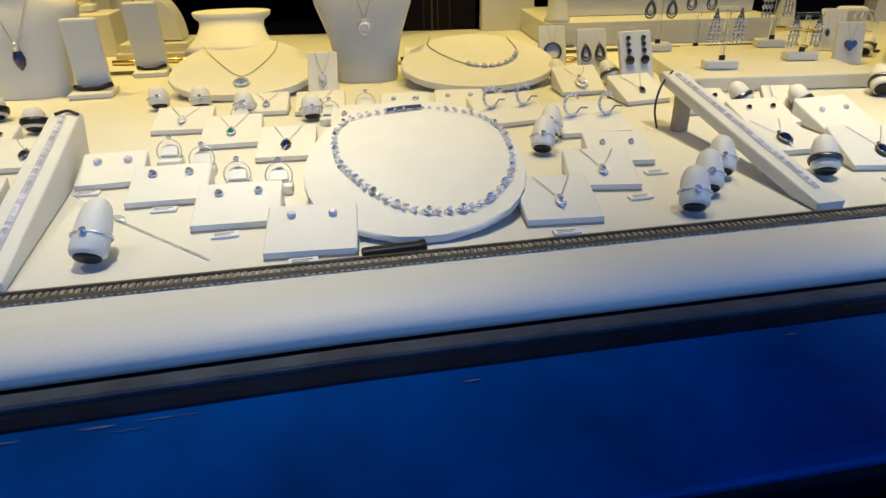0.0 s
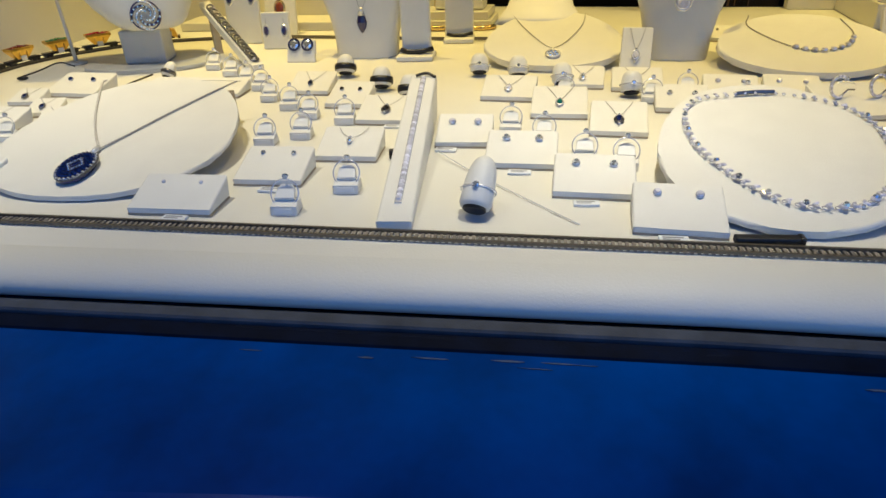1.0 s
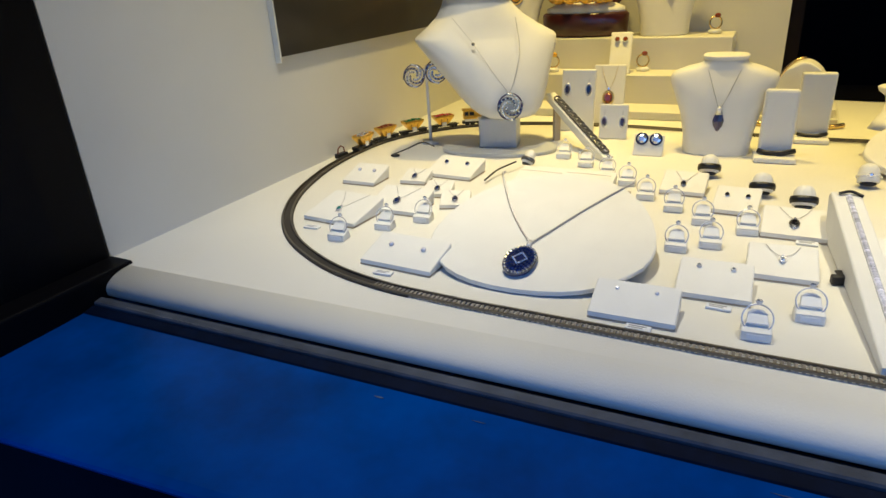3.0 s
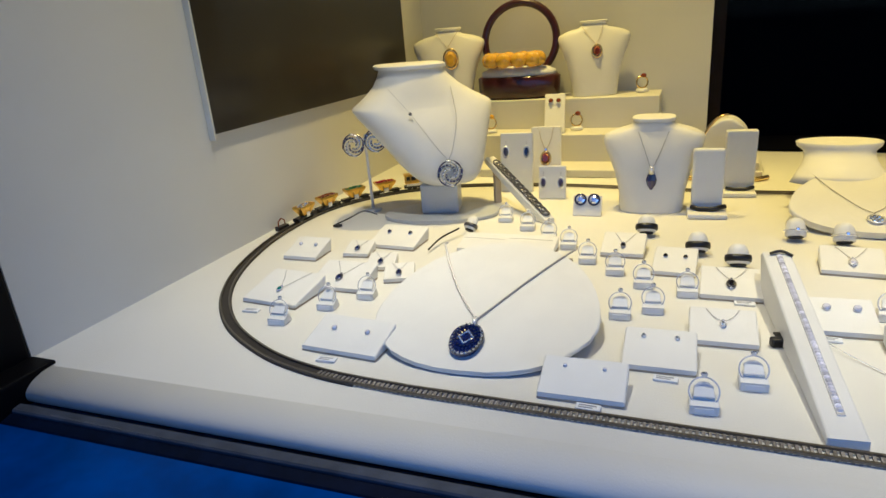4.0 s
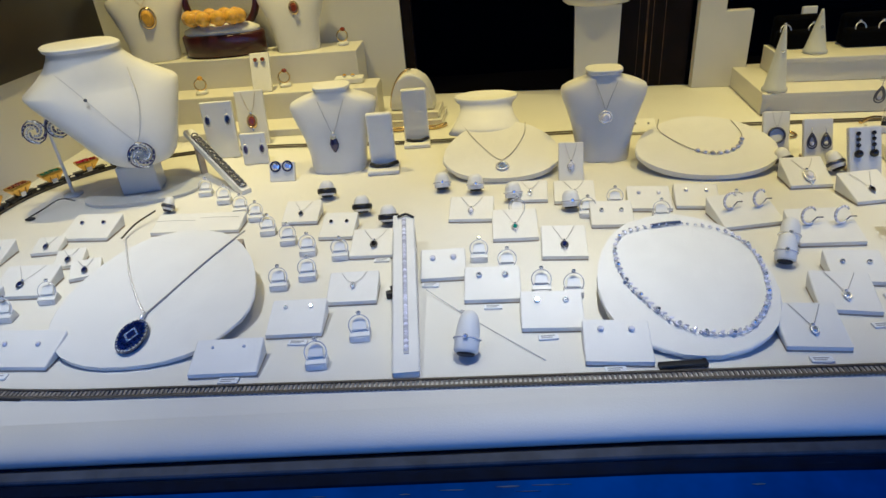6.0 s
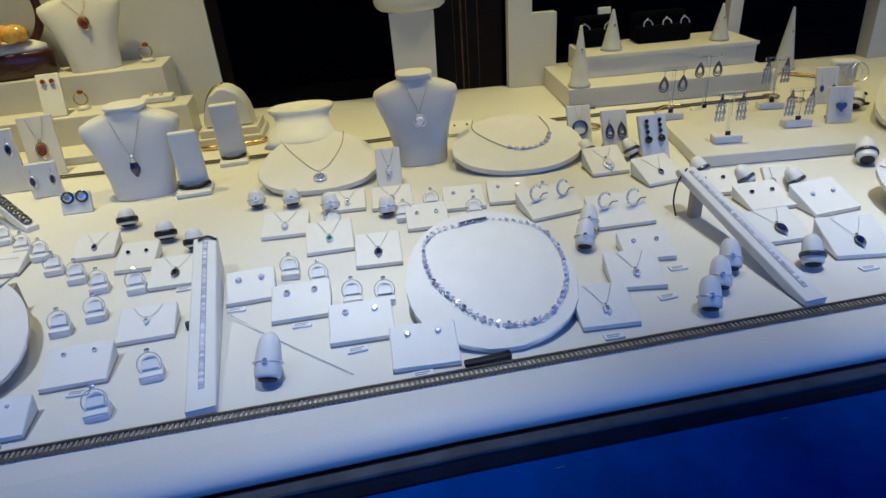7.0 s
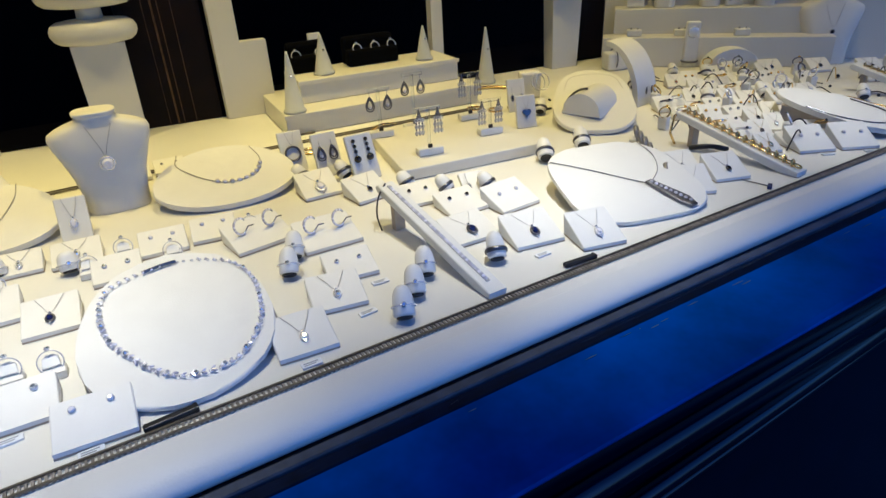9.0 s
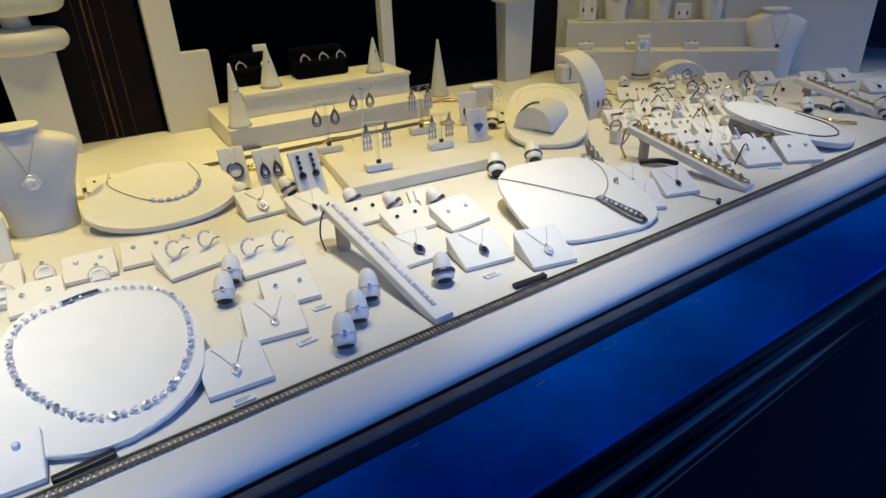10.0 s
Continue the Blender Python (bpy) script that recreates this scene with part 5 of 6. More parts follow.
for x, y, k in ((0.170, 0.165, "silver"), (0.154, 0.135, "silver"), (0.255, 0.062, "silver"), (0.231, 0.038, "silver"), (0.207, 0.0135, "silver"), (0.322, 0.048, "dark")):
    ring_finger(x, y, -22, k, R=0.0074, L=0.021, lean=-44)


def hoop_pad(x, y, w, d, rot, n):
    """A long pad with open hoop earrings standing on it."""
    top_ = pad(x, y, w, d, 0.018, rot, "long white leatherette pad with grey hoop earrings")
    for i in range(n):
        m_ = top_ @ pose(w * ((i + 0.5) / n - 0.5), d * 0.62, 0.0085, 64, 0, 12)
        e_ = thing("hoop_earring", m_, "open grey crystal hoop earring standing on a pad", "earring", "hoop earrings")
        pts_ = [Vector((0.0072 * math.cos(a), 0.0082 * math.sin(a), 0)) for a in [0.5 + 4.9 * j / 22 for j in range(23)]]
        part("hoop", tube(bmesh.new(), pts_, 0.0010, 6), SILVER, e_, "", True)
        bm_ = bmesh.new()
        for p_ in pts_[2:-2]:
            gem(bm_, Matrix.Translation(p_ + Vector((0, 0, 0.0012))), 0.0012, 0.6, 6)
        part("crystals", bm_, CRYSTAL, e_, "small grey crystals")
        part("hook", tube(bmesh.new(), [pts_[-1], pts_[-1] + Vector((0.004, 0.003, 0)), pts_[-1] + Vector((0.010, 0.002, 0))], 0.0007, 5), OXID, e_, "dark wire hook")


hoop_pad(0.160, 0.215, 0.062, 0.046, 8, 2)
hoop_pad(0.214, 0.172, 0.060, 0.046, -2, 2)

# second bracelet ramp
top = ramp(0.292, 0.008, 0.019, 0.190, 0.044, 2, "long narrow white bracelet ramp beside the pendants", plank=True)
e = thing("tennis_bracelet", top, "slim bracelet of grey crystals on a white ramp", "bracelet")
bm = bmesh.new()
for i in range(54):
    gem(bm, pose(0, 0.018 + i * 0.0031, 0.0012, 0, 0, 20 * i), 0.0019, 0.55, 6)
part("crystals", bm, CRYSTAL, e, "row of crystals")
part("strap", boxm(-0.0018, 0.0018, 0.014, 0.186, 0.0002, 0.0012), SILVER, e, "silver links")
cord([(0.268, 0.178, 0.002), (0.266, 0.182, 0.018), (0.272, 0.188, 0.034), (0.284, 0.194, 0.045)], 0.0009, BLACKP, "black cord hanging down the ramp's side")

P(0.335, 0.098, 0.050, 0.044, -2, stone=SAPPH, r=0.0046, what="silver necklace with a blue flower pendant")
P(0.378, 0.056, 0.052, 0.044, -10, stone=SAPPH, r=0.0040, h=0.020)
P(0.424, 0.018, 0.046, 0.044, -14, stone=CRYSTAL, r=0.0036, h=0.022)
P(0.337, 0.208, 0.044, 0.038, -7, stone=ONYX, kind="studs", r=0.0025, what="dark round ear stud")
P(0.365, 0.160, 0.048, 0.042, -2, stone=ONYX, kind="studs", r=0.0025, what="dark round ear stud")
P(0.416, 0.135, 0.052, 0.042, 4, stone=CRYSTAL, kind="studs", r=0.0023, h=0.020)
P(0.254, 0.300, 0.046, 0.040, -1, stone=CRYSTAL, r=0.0055, what="silver necklace with a grey loop pendant", h=0.022)
P(0.300, 0.255, 0.046, 0.042, 6, stone=ONYX, r=0.0026, h=0.020)
for x, y, r, k in ((0.345, 0.248, 20, "dark"), (0.378, 0.212, 30, "dark"), (0.420, 0.188, 25, "dark"), (0.252, 0.350, 20, "dark"), (0.302, 0.332, 20, "dark")):
    ring_finger(x, y, r, k, R=0.0080, L=0.018, lean=-44)
for x, y, r, k in ((0.523, 0.222, -30, "dark"), (0.591, 0.228, -30, "dark")):
    ring_finger(x, y, r, k, R=0.0085, L=0.028)
c = plaque(0.402, 0.196, 0.032, 0.034, -12, 55, what="white card with two grey drop earrings")
for s in (-1, 1):
    drop_earring(c @ pose(s * 0.009, 0.030, 0.0008), 0.018, OXID, r=0.0036, what="oxidised silver drop earring on a white card")

# upright cards: hoop, drops, dark beads
c = plaque(0.256, 0.398, 0.031, 0.056, -8, 28, what="white card with a round black hoop pendant")
e = thing("hoop_pendant", c @ pose(0, 0.026, 0.0018), "black rimmed hoop pendant on a white card", "pendant")
part("hoop", torus(bmesh.new(), 0.0092, 0.0014, None, 26, 6), OXID, e, "", True)
chain(e, [Vector((-0.006, 0.030, 0)), Vector((0, 0.011, 0)), Vector((0.006, 0.030, 0))], 0.0004)
c = plaque(0.290, 0.362, 0.033, 0.056, -4, 26, what="white card with two teardrop earrings")


def teardrop(m, R, what, rim=OXID):
    e_ = thing("teardrop_earring", m, what, "earring", "teardrop earrings")
    for k in (1.0, 0.68):
        pts_ = [Vector((k * R * math.sin(a) * math.sin(a / 2), k * R * 1.35 * math.cos(a) - 0.0004, 0)) for a in [2 * math.pi * j / 26 for j in range(26)]]
        part("loop", tube(bmesh.new(), pts_, R * 0.13, 6, True), rim, e_, "", True)
    part("stone", gem(bmesh.new(), pose(0, -R * 0.6, 0.0005), R * 0.34, 0.6, 8), CRYSTAL, e_, "grey stone")
    part("hook", tube(bmesh.new(), [(0, R * 1.3, 0), (0, R * 1.9, 0), (0.0008, R * 2.3, -0.001)], 0.0005, 5), SILVER, e_, "wire hook")
    return e_


for s in (-1, 1):
    teardrop(c @ pose(s * 0.0078, 0.030, 0.0016), 0.0068, "grey teardrop earring on a white card")
c = plaque(0.322, 0.320, 0.036, 0.058, 2, 24, what="white card with two black bead earrings")
for s in (-1, 1):
    e = thing("bead_earring", c @ pose(s * 0.0085, 0.050, 0.0016), "black bead drop earring on a white card", "earring", "black bead earrings")
    for k, (dy, r) in enumerate(((0, 0.0026), (-0.0065, 0.0024), (-0.013, 0.0026), (-0.0225, 0.0048))):
        part("bead", blob(bmesh.new(), pose(0, dy, 0), r, sub=2), ONYX, e, "black bead", True)
    part("wire", tube(bmesh.new(), [(0, 0, 0), (0, -0.0225, 0)], 0.0005, 5), OXID, e)

# ---------------- stepped platforms ----------------
tagged(link("low_platform", prism(bmesh.new(), [(0.352, 0.285), (0.545, 0.262), (0.575, 0.428), (0.385, 0.452)], (0.0005, 0.015), 0.0015), SHELFM), "low cream display platform for earring stands", "platform")
ST = Matrix.Translation((0.300, 0.560, 0)) @ pose(0, 0, 0, 0, 0, -5)
e = thing("stepped_platform", ST, "cream lacquered two-step display platform", "platform")
part("lower_step", boxm(0.0, 0.330, 0.0, 0.176, 0.0005, 0.032, bevel=0.0012), SHELFM, e)
part("lower_lip", boxm(-0.002, 0.332, -0.0025, -0.0004, 0.026, 0.032, bevel=0.0006), SHELFM, e, "raised front lip")
part("upper_step", boxm(0.040, 0.320, 0.052, 0.150, 0.0325, 0.068, bevel=0.0012), SHELFM, e)
part("upper_lip", boxm(0.038, 0.322, 0.0495, 0.0516, 0.062, 0.068, bevel=0.0006), SHELFM, e, "raised front lip")
part("track_strip", boxm(0.0, 0.04, -0.006, -0.003, 0.0004, 0.003), STEEL, e, "thin metal strip")
# tall frame behind the platform
for x0, x1, z0, z1 in ((0.252, 0.292, 0.0, CEIL), (0.292, 0.334, 0.0, 0.122), (0.633, 0.655, 0.0, CEIL), (0.885, 0.950, 0.0, CEIL)):
    if x0 > 0.85:
        continue
    back_panel("frame_upright", x0, x1, z0, z1, 0.016, WALLM, "cream lacquered frame upright behind the platform", -0.018)


def cone(x, y, z, H, r, what="frosted cone ring holder on the platform"):
    e_ = thing("ring_cone", pose(x, y, z), what, "ring cone", "ring cones")
    part("cone", lathe(bmesh.new(), [(r * 1.15, 0.0004), (r * 1.15, 0.004), (r, 0.0055), (r * 0.18, H * 0.93), (r * 0.1, H)], 20), FROST, e_, smooth=True)
    finger_ring(pose(x, y, z + H * 0.62, 90), DIAMOND, SILVER, 0.0052, 0.0008, "slim silver ring on a frosted cone")


cone(0.320, 0.572, 0.0322, 0.090, 0.015)
cone(0.397, 0.632, 0.0682, 0.062, 0.015)
cone(0.575, 0.615, 0.0682, 0.056, 0.013)
cone(0.722, 0.640, 0.0, 0.102, 0.016, "tall frosted cone ring holder")

# black ring displays on the upper step
for x_, y_, w_, glints in ((0.388, 0.668, 0.034, (-0.022, 0.018)), (0.494, 0.652, 0.046, (-0.026, 0.006, 0.036))):
    e = thing("ring_cushion", pose(x_, y_, 0.0682, 0, 0, -5), "long black velvet ring cushion on the upper step", "ring holder", "black ring cushions")
    part("cushion", boxm(-w_, w_, -0.010, 0.012, 0.0, 0.027, bevel=0.005), VELVET, e)
    part("rear_roll", boxm(-w_, w_, 0.0125, 0.030, 0.0, 0.046, bevel=0.006), VELVET, e)
    for g_ in glints:
        finger_ring(pose(x_, y_, 0.0682, 0, 0, -5) @ pose(g_, -0.003, 0.0275, -20, 0, 15), DIAMOND, SILVER, 0.0085, 0.0009, "slim silver ring standing in a black cushion")
plaque(0.410, 0.688, 0.022, 0.056, -6, 10, z=0.0682, what="small blank white card behind a ring cone")


def earring_tree(x, y, z, H, kind, rot=-10):
    m_ = pose(x, y, z, 0, 0, rot)
    e_ = thing("earring_stand", m_, "clear acrylic earring stand on a white foot", "earring stand", "acrylic earring stands")
    part("foot", boxm(-0.017, 0.017, -0.008, 0.008, 0.0003, 0.009, bevel=0.0015), LEATHER, e_, "white foot")
    part("post", boxm(-0.0022, 0.0022, -0.001, 0.001, 0.009, H), ACRYL, e_, "clear post")
    part("crossbar", boxm(-0.016, 0.016, -0.001, 0.001, H - 0.0015, H + 0.003), ACRYL, e_, "clear crossbar")
    part("clip", boxm(-0.003, 0.003, -0.0040, -0.0018, 0.009, 0.014, bevel=0.0005), BLACKP, e_, "black clip")
    for s_ in (-1, 1):
        if kind == "tear":
            teardrop(m_ @ pose(s_ * 0.0125, -0.002, H - 0.018, 90), 0.0075, "grey teardrop earring on an acrylic stand")
        else:
            d_ = thing("chandelier_earring", m_ @ pose(s_ * 0.0125, -0.002, H, 90), "silver chandelier earring with rows of drops", "earring", "chandelier earrings")
            for i_ in (-1, 0, 1):
                chain(d_, [Vector((0, 0, 0)), Vector((i_ * 0.003, -0.010, 0)), Vector((i_ * 0.0042, -0.020, 0)), Vector((i_ * 0.0042, -0.030, 0))], 0.0012, OXID, 0.0030)
                bm_ = bmesh.new()
                for k_ in range(3):
                    torus(bm_, 0.0019, 0.0007, pose(i_ * 0.0042, -0.012 - 0.008 * k_, 0.0006), 10, 4)
                part("drop", bm_, SILVER, d_, "small open drop")


earring_tree(0.409, 0.319, 0.0152, 0.058, "chandelier")
earring_tree(0.517, 0.338, 0.0152, 0.046, "chandelier")
earring_tree(0.392, 0.425, 0.0152, 0.066, "tear")
earring_tree(0.535, 0.415, 0.0152, 0.066, "chandelier")
earring_tree(0.470, 0.470, 0.0, 0.082, "tear")
# gold bracelets and chains by the platform
cord([(0.410, 0.500, 0.002), (0.430, 0.510, 0.004), (0.455, 0.506, 0.003)], 0.0026, GOLD, "gold bracelet lying before the platform")
cord([(0.600, 0.555, 0.003), (0.640, 0.590, 0.004), (0.690, 0.600, 0.004), (0.735, 0.560, 0.003)], 0.0028, GOLD, "gold rope chain lying beside the platform")
for x, y in ((0.600, 0.500), (0.620, 0.470), (0.250, 0.470), (0.300, 0.470)):
    e = thing("gold_bangle", pose(x, y, 0.0, 0, 0, 20), "narrow gold bangle lying on the floor", "bracelet", "gold bangles")
    part("band", torus(bmesh.new(), 0.011, 0.0017, pose(0, 0, 0.002), 24, 6), GOLD, e, "", True)

# heart card and small card behind it
c = plaque(0.603, 0.362, 0.031, 0.048, -18, 18, what="white card with a dark heart pendant")
e = thing("heart_pendant", c @ pose(0, 0.022, 0.002), "dark heart pendant on a white card", "pendant")
hp = [(0.0068 * 16 * math.sin(a) ** 3 / 16, 0.0062 * (13 * math.cos(a) - 5 * math.cos(2 * a) - 2 * math.cos(3 * a) - math.cos(4 * a)) / 15) for a in [2 * math.pi * j / 30 for j in range(30)]]
part("heart", prism(bmesh.new(), hp, (-0.001, 0.002), 0.0006), OXID, e, "dark stone heart")
chain(e, [Vector((-0.005, 0.022, 0)), Vector((0, 0.006, 0)), Vector((0.005, 0.022, 0))], 0.0004)
c = plaque(0.645, 0.440, 0.030, 0.052, -16, 16, what="white card with two dark earrings")
for s in (-1, 1):
    drop_earring(c @ pose(s * 0.008, 0.038, 0.0008), 0.016, ONYX, r=0.0040, what="dark drop earring on a white card")
e = thing("bangle_stand", pose(0.715, 0.500, 0, 0, 0, -20), "small white stand with two silver hoops", "earring stand")
part("block", boxm(-0.018, 0.018, -0.01, 0.01, 0.0003, 0.045, bevel=0.004), LEATHER, e)
for s in (0, 1):
    part("hoop", torus(bmesh.new(), 0.014, 0.0009, pose(0.012 + 0.008 * s, -0.012, 0.028, 70, 0, 20), 26, 5), SILVER, e, "thin silver hoop", True)

# ---------------- columns with round plates ----------------
def column(x, y, w0, w1, zp, what):
    """A tapering cream column carrying a scalloped plate, a neck and a second plate."""
    e_ = thing("display_column", pose(x, y, 0, 0, 0, -6), what, "display column", "display columns")
    bm_ = bmesh.new()
    lo = [bm_.verts.new((sx * w0, sy * w0 * 0.5, 0.0004)) for sx, sy in ((-1, -1), (1, -1), (1, 1), (-1, 1))]
    hi = [bm_.verts.new((sx * w1, sy * w1 * 0.5, zp)) for sx, sy in ((-1, -1), (1, -1), (1, 1), (-1, 1))]
    bm_.faces.new(lo[::-1])
    bm_.faces.new(hi)
    for j in range(4):
        bm_.faces.new((lo[j], lo[(j + 1) % 4], hi[(j + 1) % 4], hi[j]))
    part("shaft", bm_, WALLM, e_, "tapering shaft")
    part("plate", lathe(bmesh.new(), [(0.036, zp), (0.048, zp + 0.002), (0.055, zp + 0.007), (0.0585, zp + 0.014), (0.0585, zp + 0.021), (0.055, zp + 0.028), (0.047, zp + 0.0325), (0.032, zp + 0.0345), (0.022, zp + 0.035)], 40, None, 1.0, 0.6), WALLM, e_, "rounded plate", True)
    part("neck", lathe(bmesh.new(), [(0.018, zp + 0.030), (0.016, zp + 0.058)], 20), WALLM, e_, "", True)
    part("plate", lathe(bmesh.new(), [(0.038, zp + 0.050), (0.054, zp + 0.0525), (0.062, zp + 0.058), (0.0655, zp + 0.066), (0.0655, zp + 0.074), (0.061, zp + 0.082), (0.050, zp + 0.086), (0.030, zp + 0.088)], 40, None, 1.0, 0.6), WALLM, e_, "rounded upper plate", True)


column(0.090, back_y(0.09) - 0.030, 0.034, 0.036, 0.145, "cream tapering display column with rounded plates")
column(0.917, back_y(0.917) - 0.020, 0.030, 0.034, 0.150, "cream tapering display column with rounded plates")

# ---------------- right part ----------------
top = board(0.510, 0.028, 0.078, 0.150, 0.036, -14, back=0.92, sharp=3.6, th=0.0045, what="white necklace board with a long dark pendant")
e = thing("pendant_necklace", top, "grey cord necklace with a long crystal pendant", "necklace")
chain(e, [Vector(p) for p in ((-0.064, 0.126, 0.001), (-0.030, 0.100, 0.001), (0.004, 0.070, 0.001), (0.022, 0.056, 0.001))], 0.0008, CHAINM)
chain(e, [Vector(p) for p in ((0.022, 0.056, 0.001), (0.046, 0.080, 0.001), (0.058, 0.110, 0.001), (0.056, 0.140, 0.001))], 0.0007, CHAINM)
pm = part("pendant", prism(bmesh.new(), [(0.016, 0.058), (0.024, 0.060), (0.046, 0.020), (0.046, 0.006), (0.038, 0.004), (0.030, 0.016)], (0.0008, 0.0045), 0.001), OXID, e, "long dark metal pendant")
bm = bmesh.new()
for i in range(9):
    gem(bm, pose(0.021 + 0.0026 * i, 0.054 - 0.0052 * i, 0.0048), 0.0023, 0.6, 6)
part("crystals", bm, CRYSTAL, pm, "grey crystals")

top = ramp(0.728, 0.014, 0.022, 0.165, 0.044, 4, "narrow white bracelet ramp with a gold chain", plank=True)
e = thing("gold_bracelet", top, "gold link bracelet hanging over a white ramp", "bracelet")
bm = bmesh.new()
for i in range(30):
    torus(bm, 0.0042, 0.0012, pose(0, 0.008 + i * 0.0053, 0.0024, 62 * (i % 2), 0, 0) @ Matrix.Diagonal((0.85, 1.2, 1, 1)), 12, 5)
part("links", bm, GOLD, e, "gold links", True)
part("hanging_end", tube(bmesh.new(), [(0, 0.166, 0.002), (-0.012, 0.172, -0.006), (-0.016, 0.168, -0.028), (-0.010, 0.160, -0.042)], 0.0018), GOLD, e, "hanging gold end", True)
cord([(0.700, 0.150, 0.004), (0.715, 0.130, 0.008), (0.735, 0.118, 0.003)], 0.0034, BLACKP, "black leather strap lying under the ramp")
top = board(0.655, 0.272, 0.062, 0.200, 0.050, -40, back=0.80, sharp=2.8, what="cream necklace board behind a bracelet cushion")
e = thing("chain_necklace", top, "thin silver chain over the back of a cream board", "necklace")
chain(e, [Vector(p) for p in ((-0.044, 0.125, 0.001), (-0.034, 0.168, 0.001), (0.0, 0.182, 0.001), (0.034, 0.172, 0.001), (0.046, 0.130, 0.001))], 0.0005, PALECHAIN)
pillow(0.694, 0.328, 0.030, 0.017, 0.036, -66, OXID, "white bracelet cushion with a dark bangle on a cream board", z=0.016)
e = thing("earring_curve", pose(0.828, 0.338, 0, 0, 0, 8), "curved white earring stand with two drops", "earring stand")
cp = [(0.070 - 0.070 * math.cos(radians(a)), 0.096 * math.sin(radians(a))) for a in range(0, 91, 3)] + [(0.070 - 0.060 * math.cos(radians(a)), 0.088 * math.sin(radians(a))) for a in range(90, -1, -3)]
part("curve", prism(bmesh.new(), cp, (-0.025, 0.025), 0.001, Matrix(((0, 0, 1, 0), (1, 0, 0, 0), (0, 1, 0, 0), (0, 0, 0, 1)))), LEATHER, e, "curved white panel")
for s in (-1, 1):
    part("drop", blob(bmesh.new(), pose(s * 0.007, -0.002, 0.024), 0.0032, 0.6, 0.5, 2.0, 2), OXID, e, "dark drop", True)

top = board(0.985, 0.020, 0.066, 0.175, 0.040, 26, back=0.80, sharp=2.1, what="oval white necklace board with a plain chain")
e = thing("chain_necklace", top, "dark silver chain necklace on an oval board", "necklace")
part("chain", beads(bmesh.new(), spline([Vector(p) for p in ((-0.050, 0.130, 0.001), (-0.056, 0.090, 0.001), (-0.038, 0.045, 0.001), (0.0, 0.022, 0.001), (0.036, 0.036, 0.001), (0.050, 0.080, 0.001))], 110), 0.0012), OXID, e)
top = ramp(1.150, 0.036, 0.022, 0.150, 0.044, 6, "white bracelet ramp with a bronze chain", plank=True)
e = thing("gold_bracelet", top, "bronze link bracelet on a white ramp", "bracelet")
bm = bmesh.new()
for i in range(26):
    torus(bm, 0.0032, 0.0011, pose(0, 0.008 + i * 0.0053, 0.0020, 70 * (i % 2), 0, 0), 10, 5)
part("links", bm, GOLD, e, "bronze links", True)
cord([(1.080, 0.060, 0.003), (1.060, 0.100, 0.004), (1.070, 0.150, 0.005), (1.050, 0.190, 0.004)], 0.0024, GOLD, "bronze chain lying on the floor")

# spiral of rings, pins, dark beads
for i in range(7):
    finger_ring(pose(0.671 - 0.0132 * i, 0.212 - 0.0200 * i, 0.0135, -20, 0, 40), None, CHAINM, 0.0112, 0.0013, "broad silver ring standing in a row", 2.2)
    e = thing("ring_roll", pose(0.671 - 0.0132 * i, 0.2145 - 0.0200 * i, 0, 0, 0, 40), "white ring roll on the floor", "ring holder", "ring rolls")
    part("roll", boxm(-0.008, 0.008, -0.006, 0.008, 0.0004, 0.008, bevel=0.002), LEATHER, e)
for x, y, r in ((0.620, 0.085, -20), (0.590, 0.048, -28), (0.655, 0.050, -20)):
    top_ = pad(x, y, 0.044, 0.040, 0.022, r, "steep white leatherette pad with a small pendant")
    necklace(top_, 0.044, 0.040, ONYX, 0.0028)
for x, y in ((0.640, 0.120), (0.655, 0.135), (0.615, 0.110)):
    e = thing("dark_bead", pose(x, y, 0), "small round black bead charm on the floor", "charm", "black charms")
    part("bead", blob(bmesh.new(), pose(0, 0, 0.0036), 0.0036, sub=2), ONYX, e, "", True)
cord([(0.640, 0.100, 0.003), (0.660, 0.060, 0.0016), (0.671, 0.014, 0.0014)], 0.0007, OXID, "thin stick pin lying on the floor", "pin", "stick_pin")
e = thing("blue_charm", pose(0.668, 0.014, 0, 0, 0, 30), "small blue grey charm before the ramp", "charm")
part("charm", boxm(-0.006, 0.006, -0.0025, 0.0025, 0.0003, 0.004, bevel=0.001), SAPPH, e)

# many small cards with gold and silver pieces
rnd = random.Random(11)
k = 0
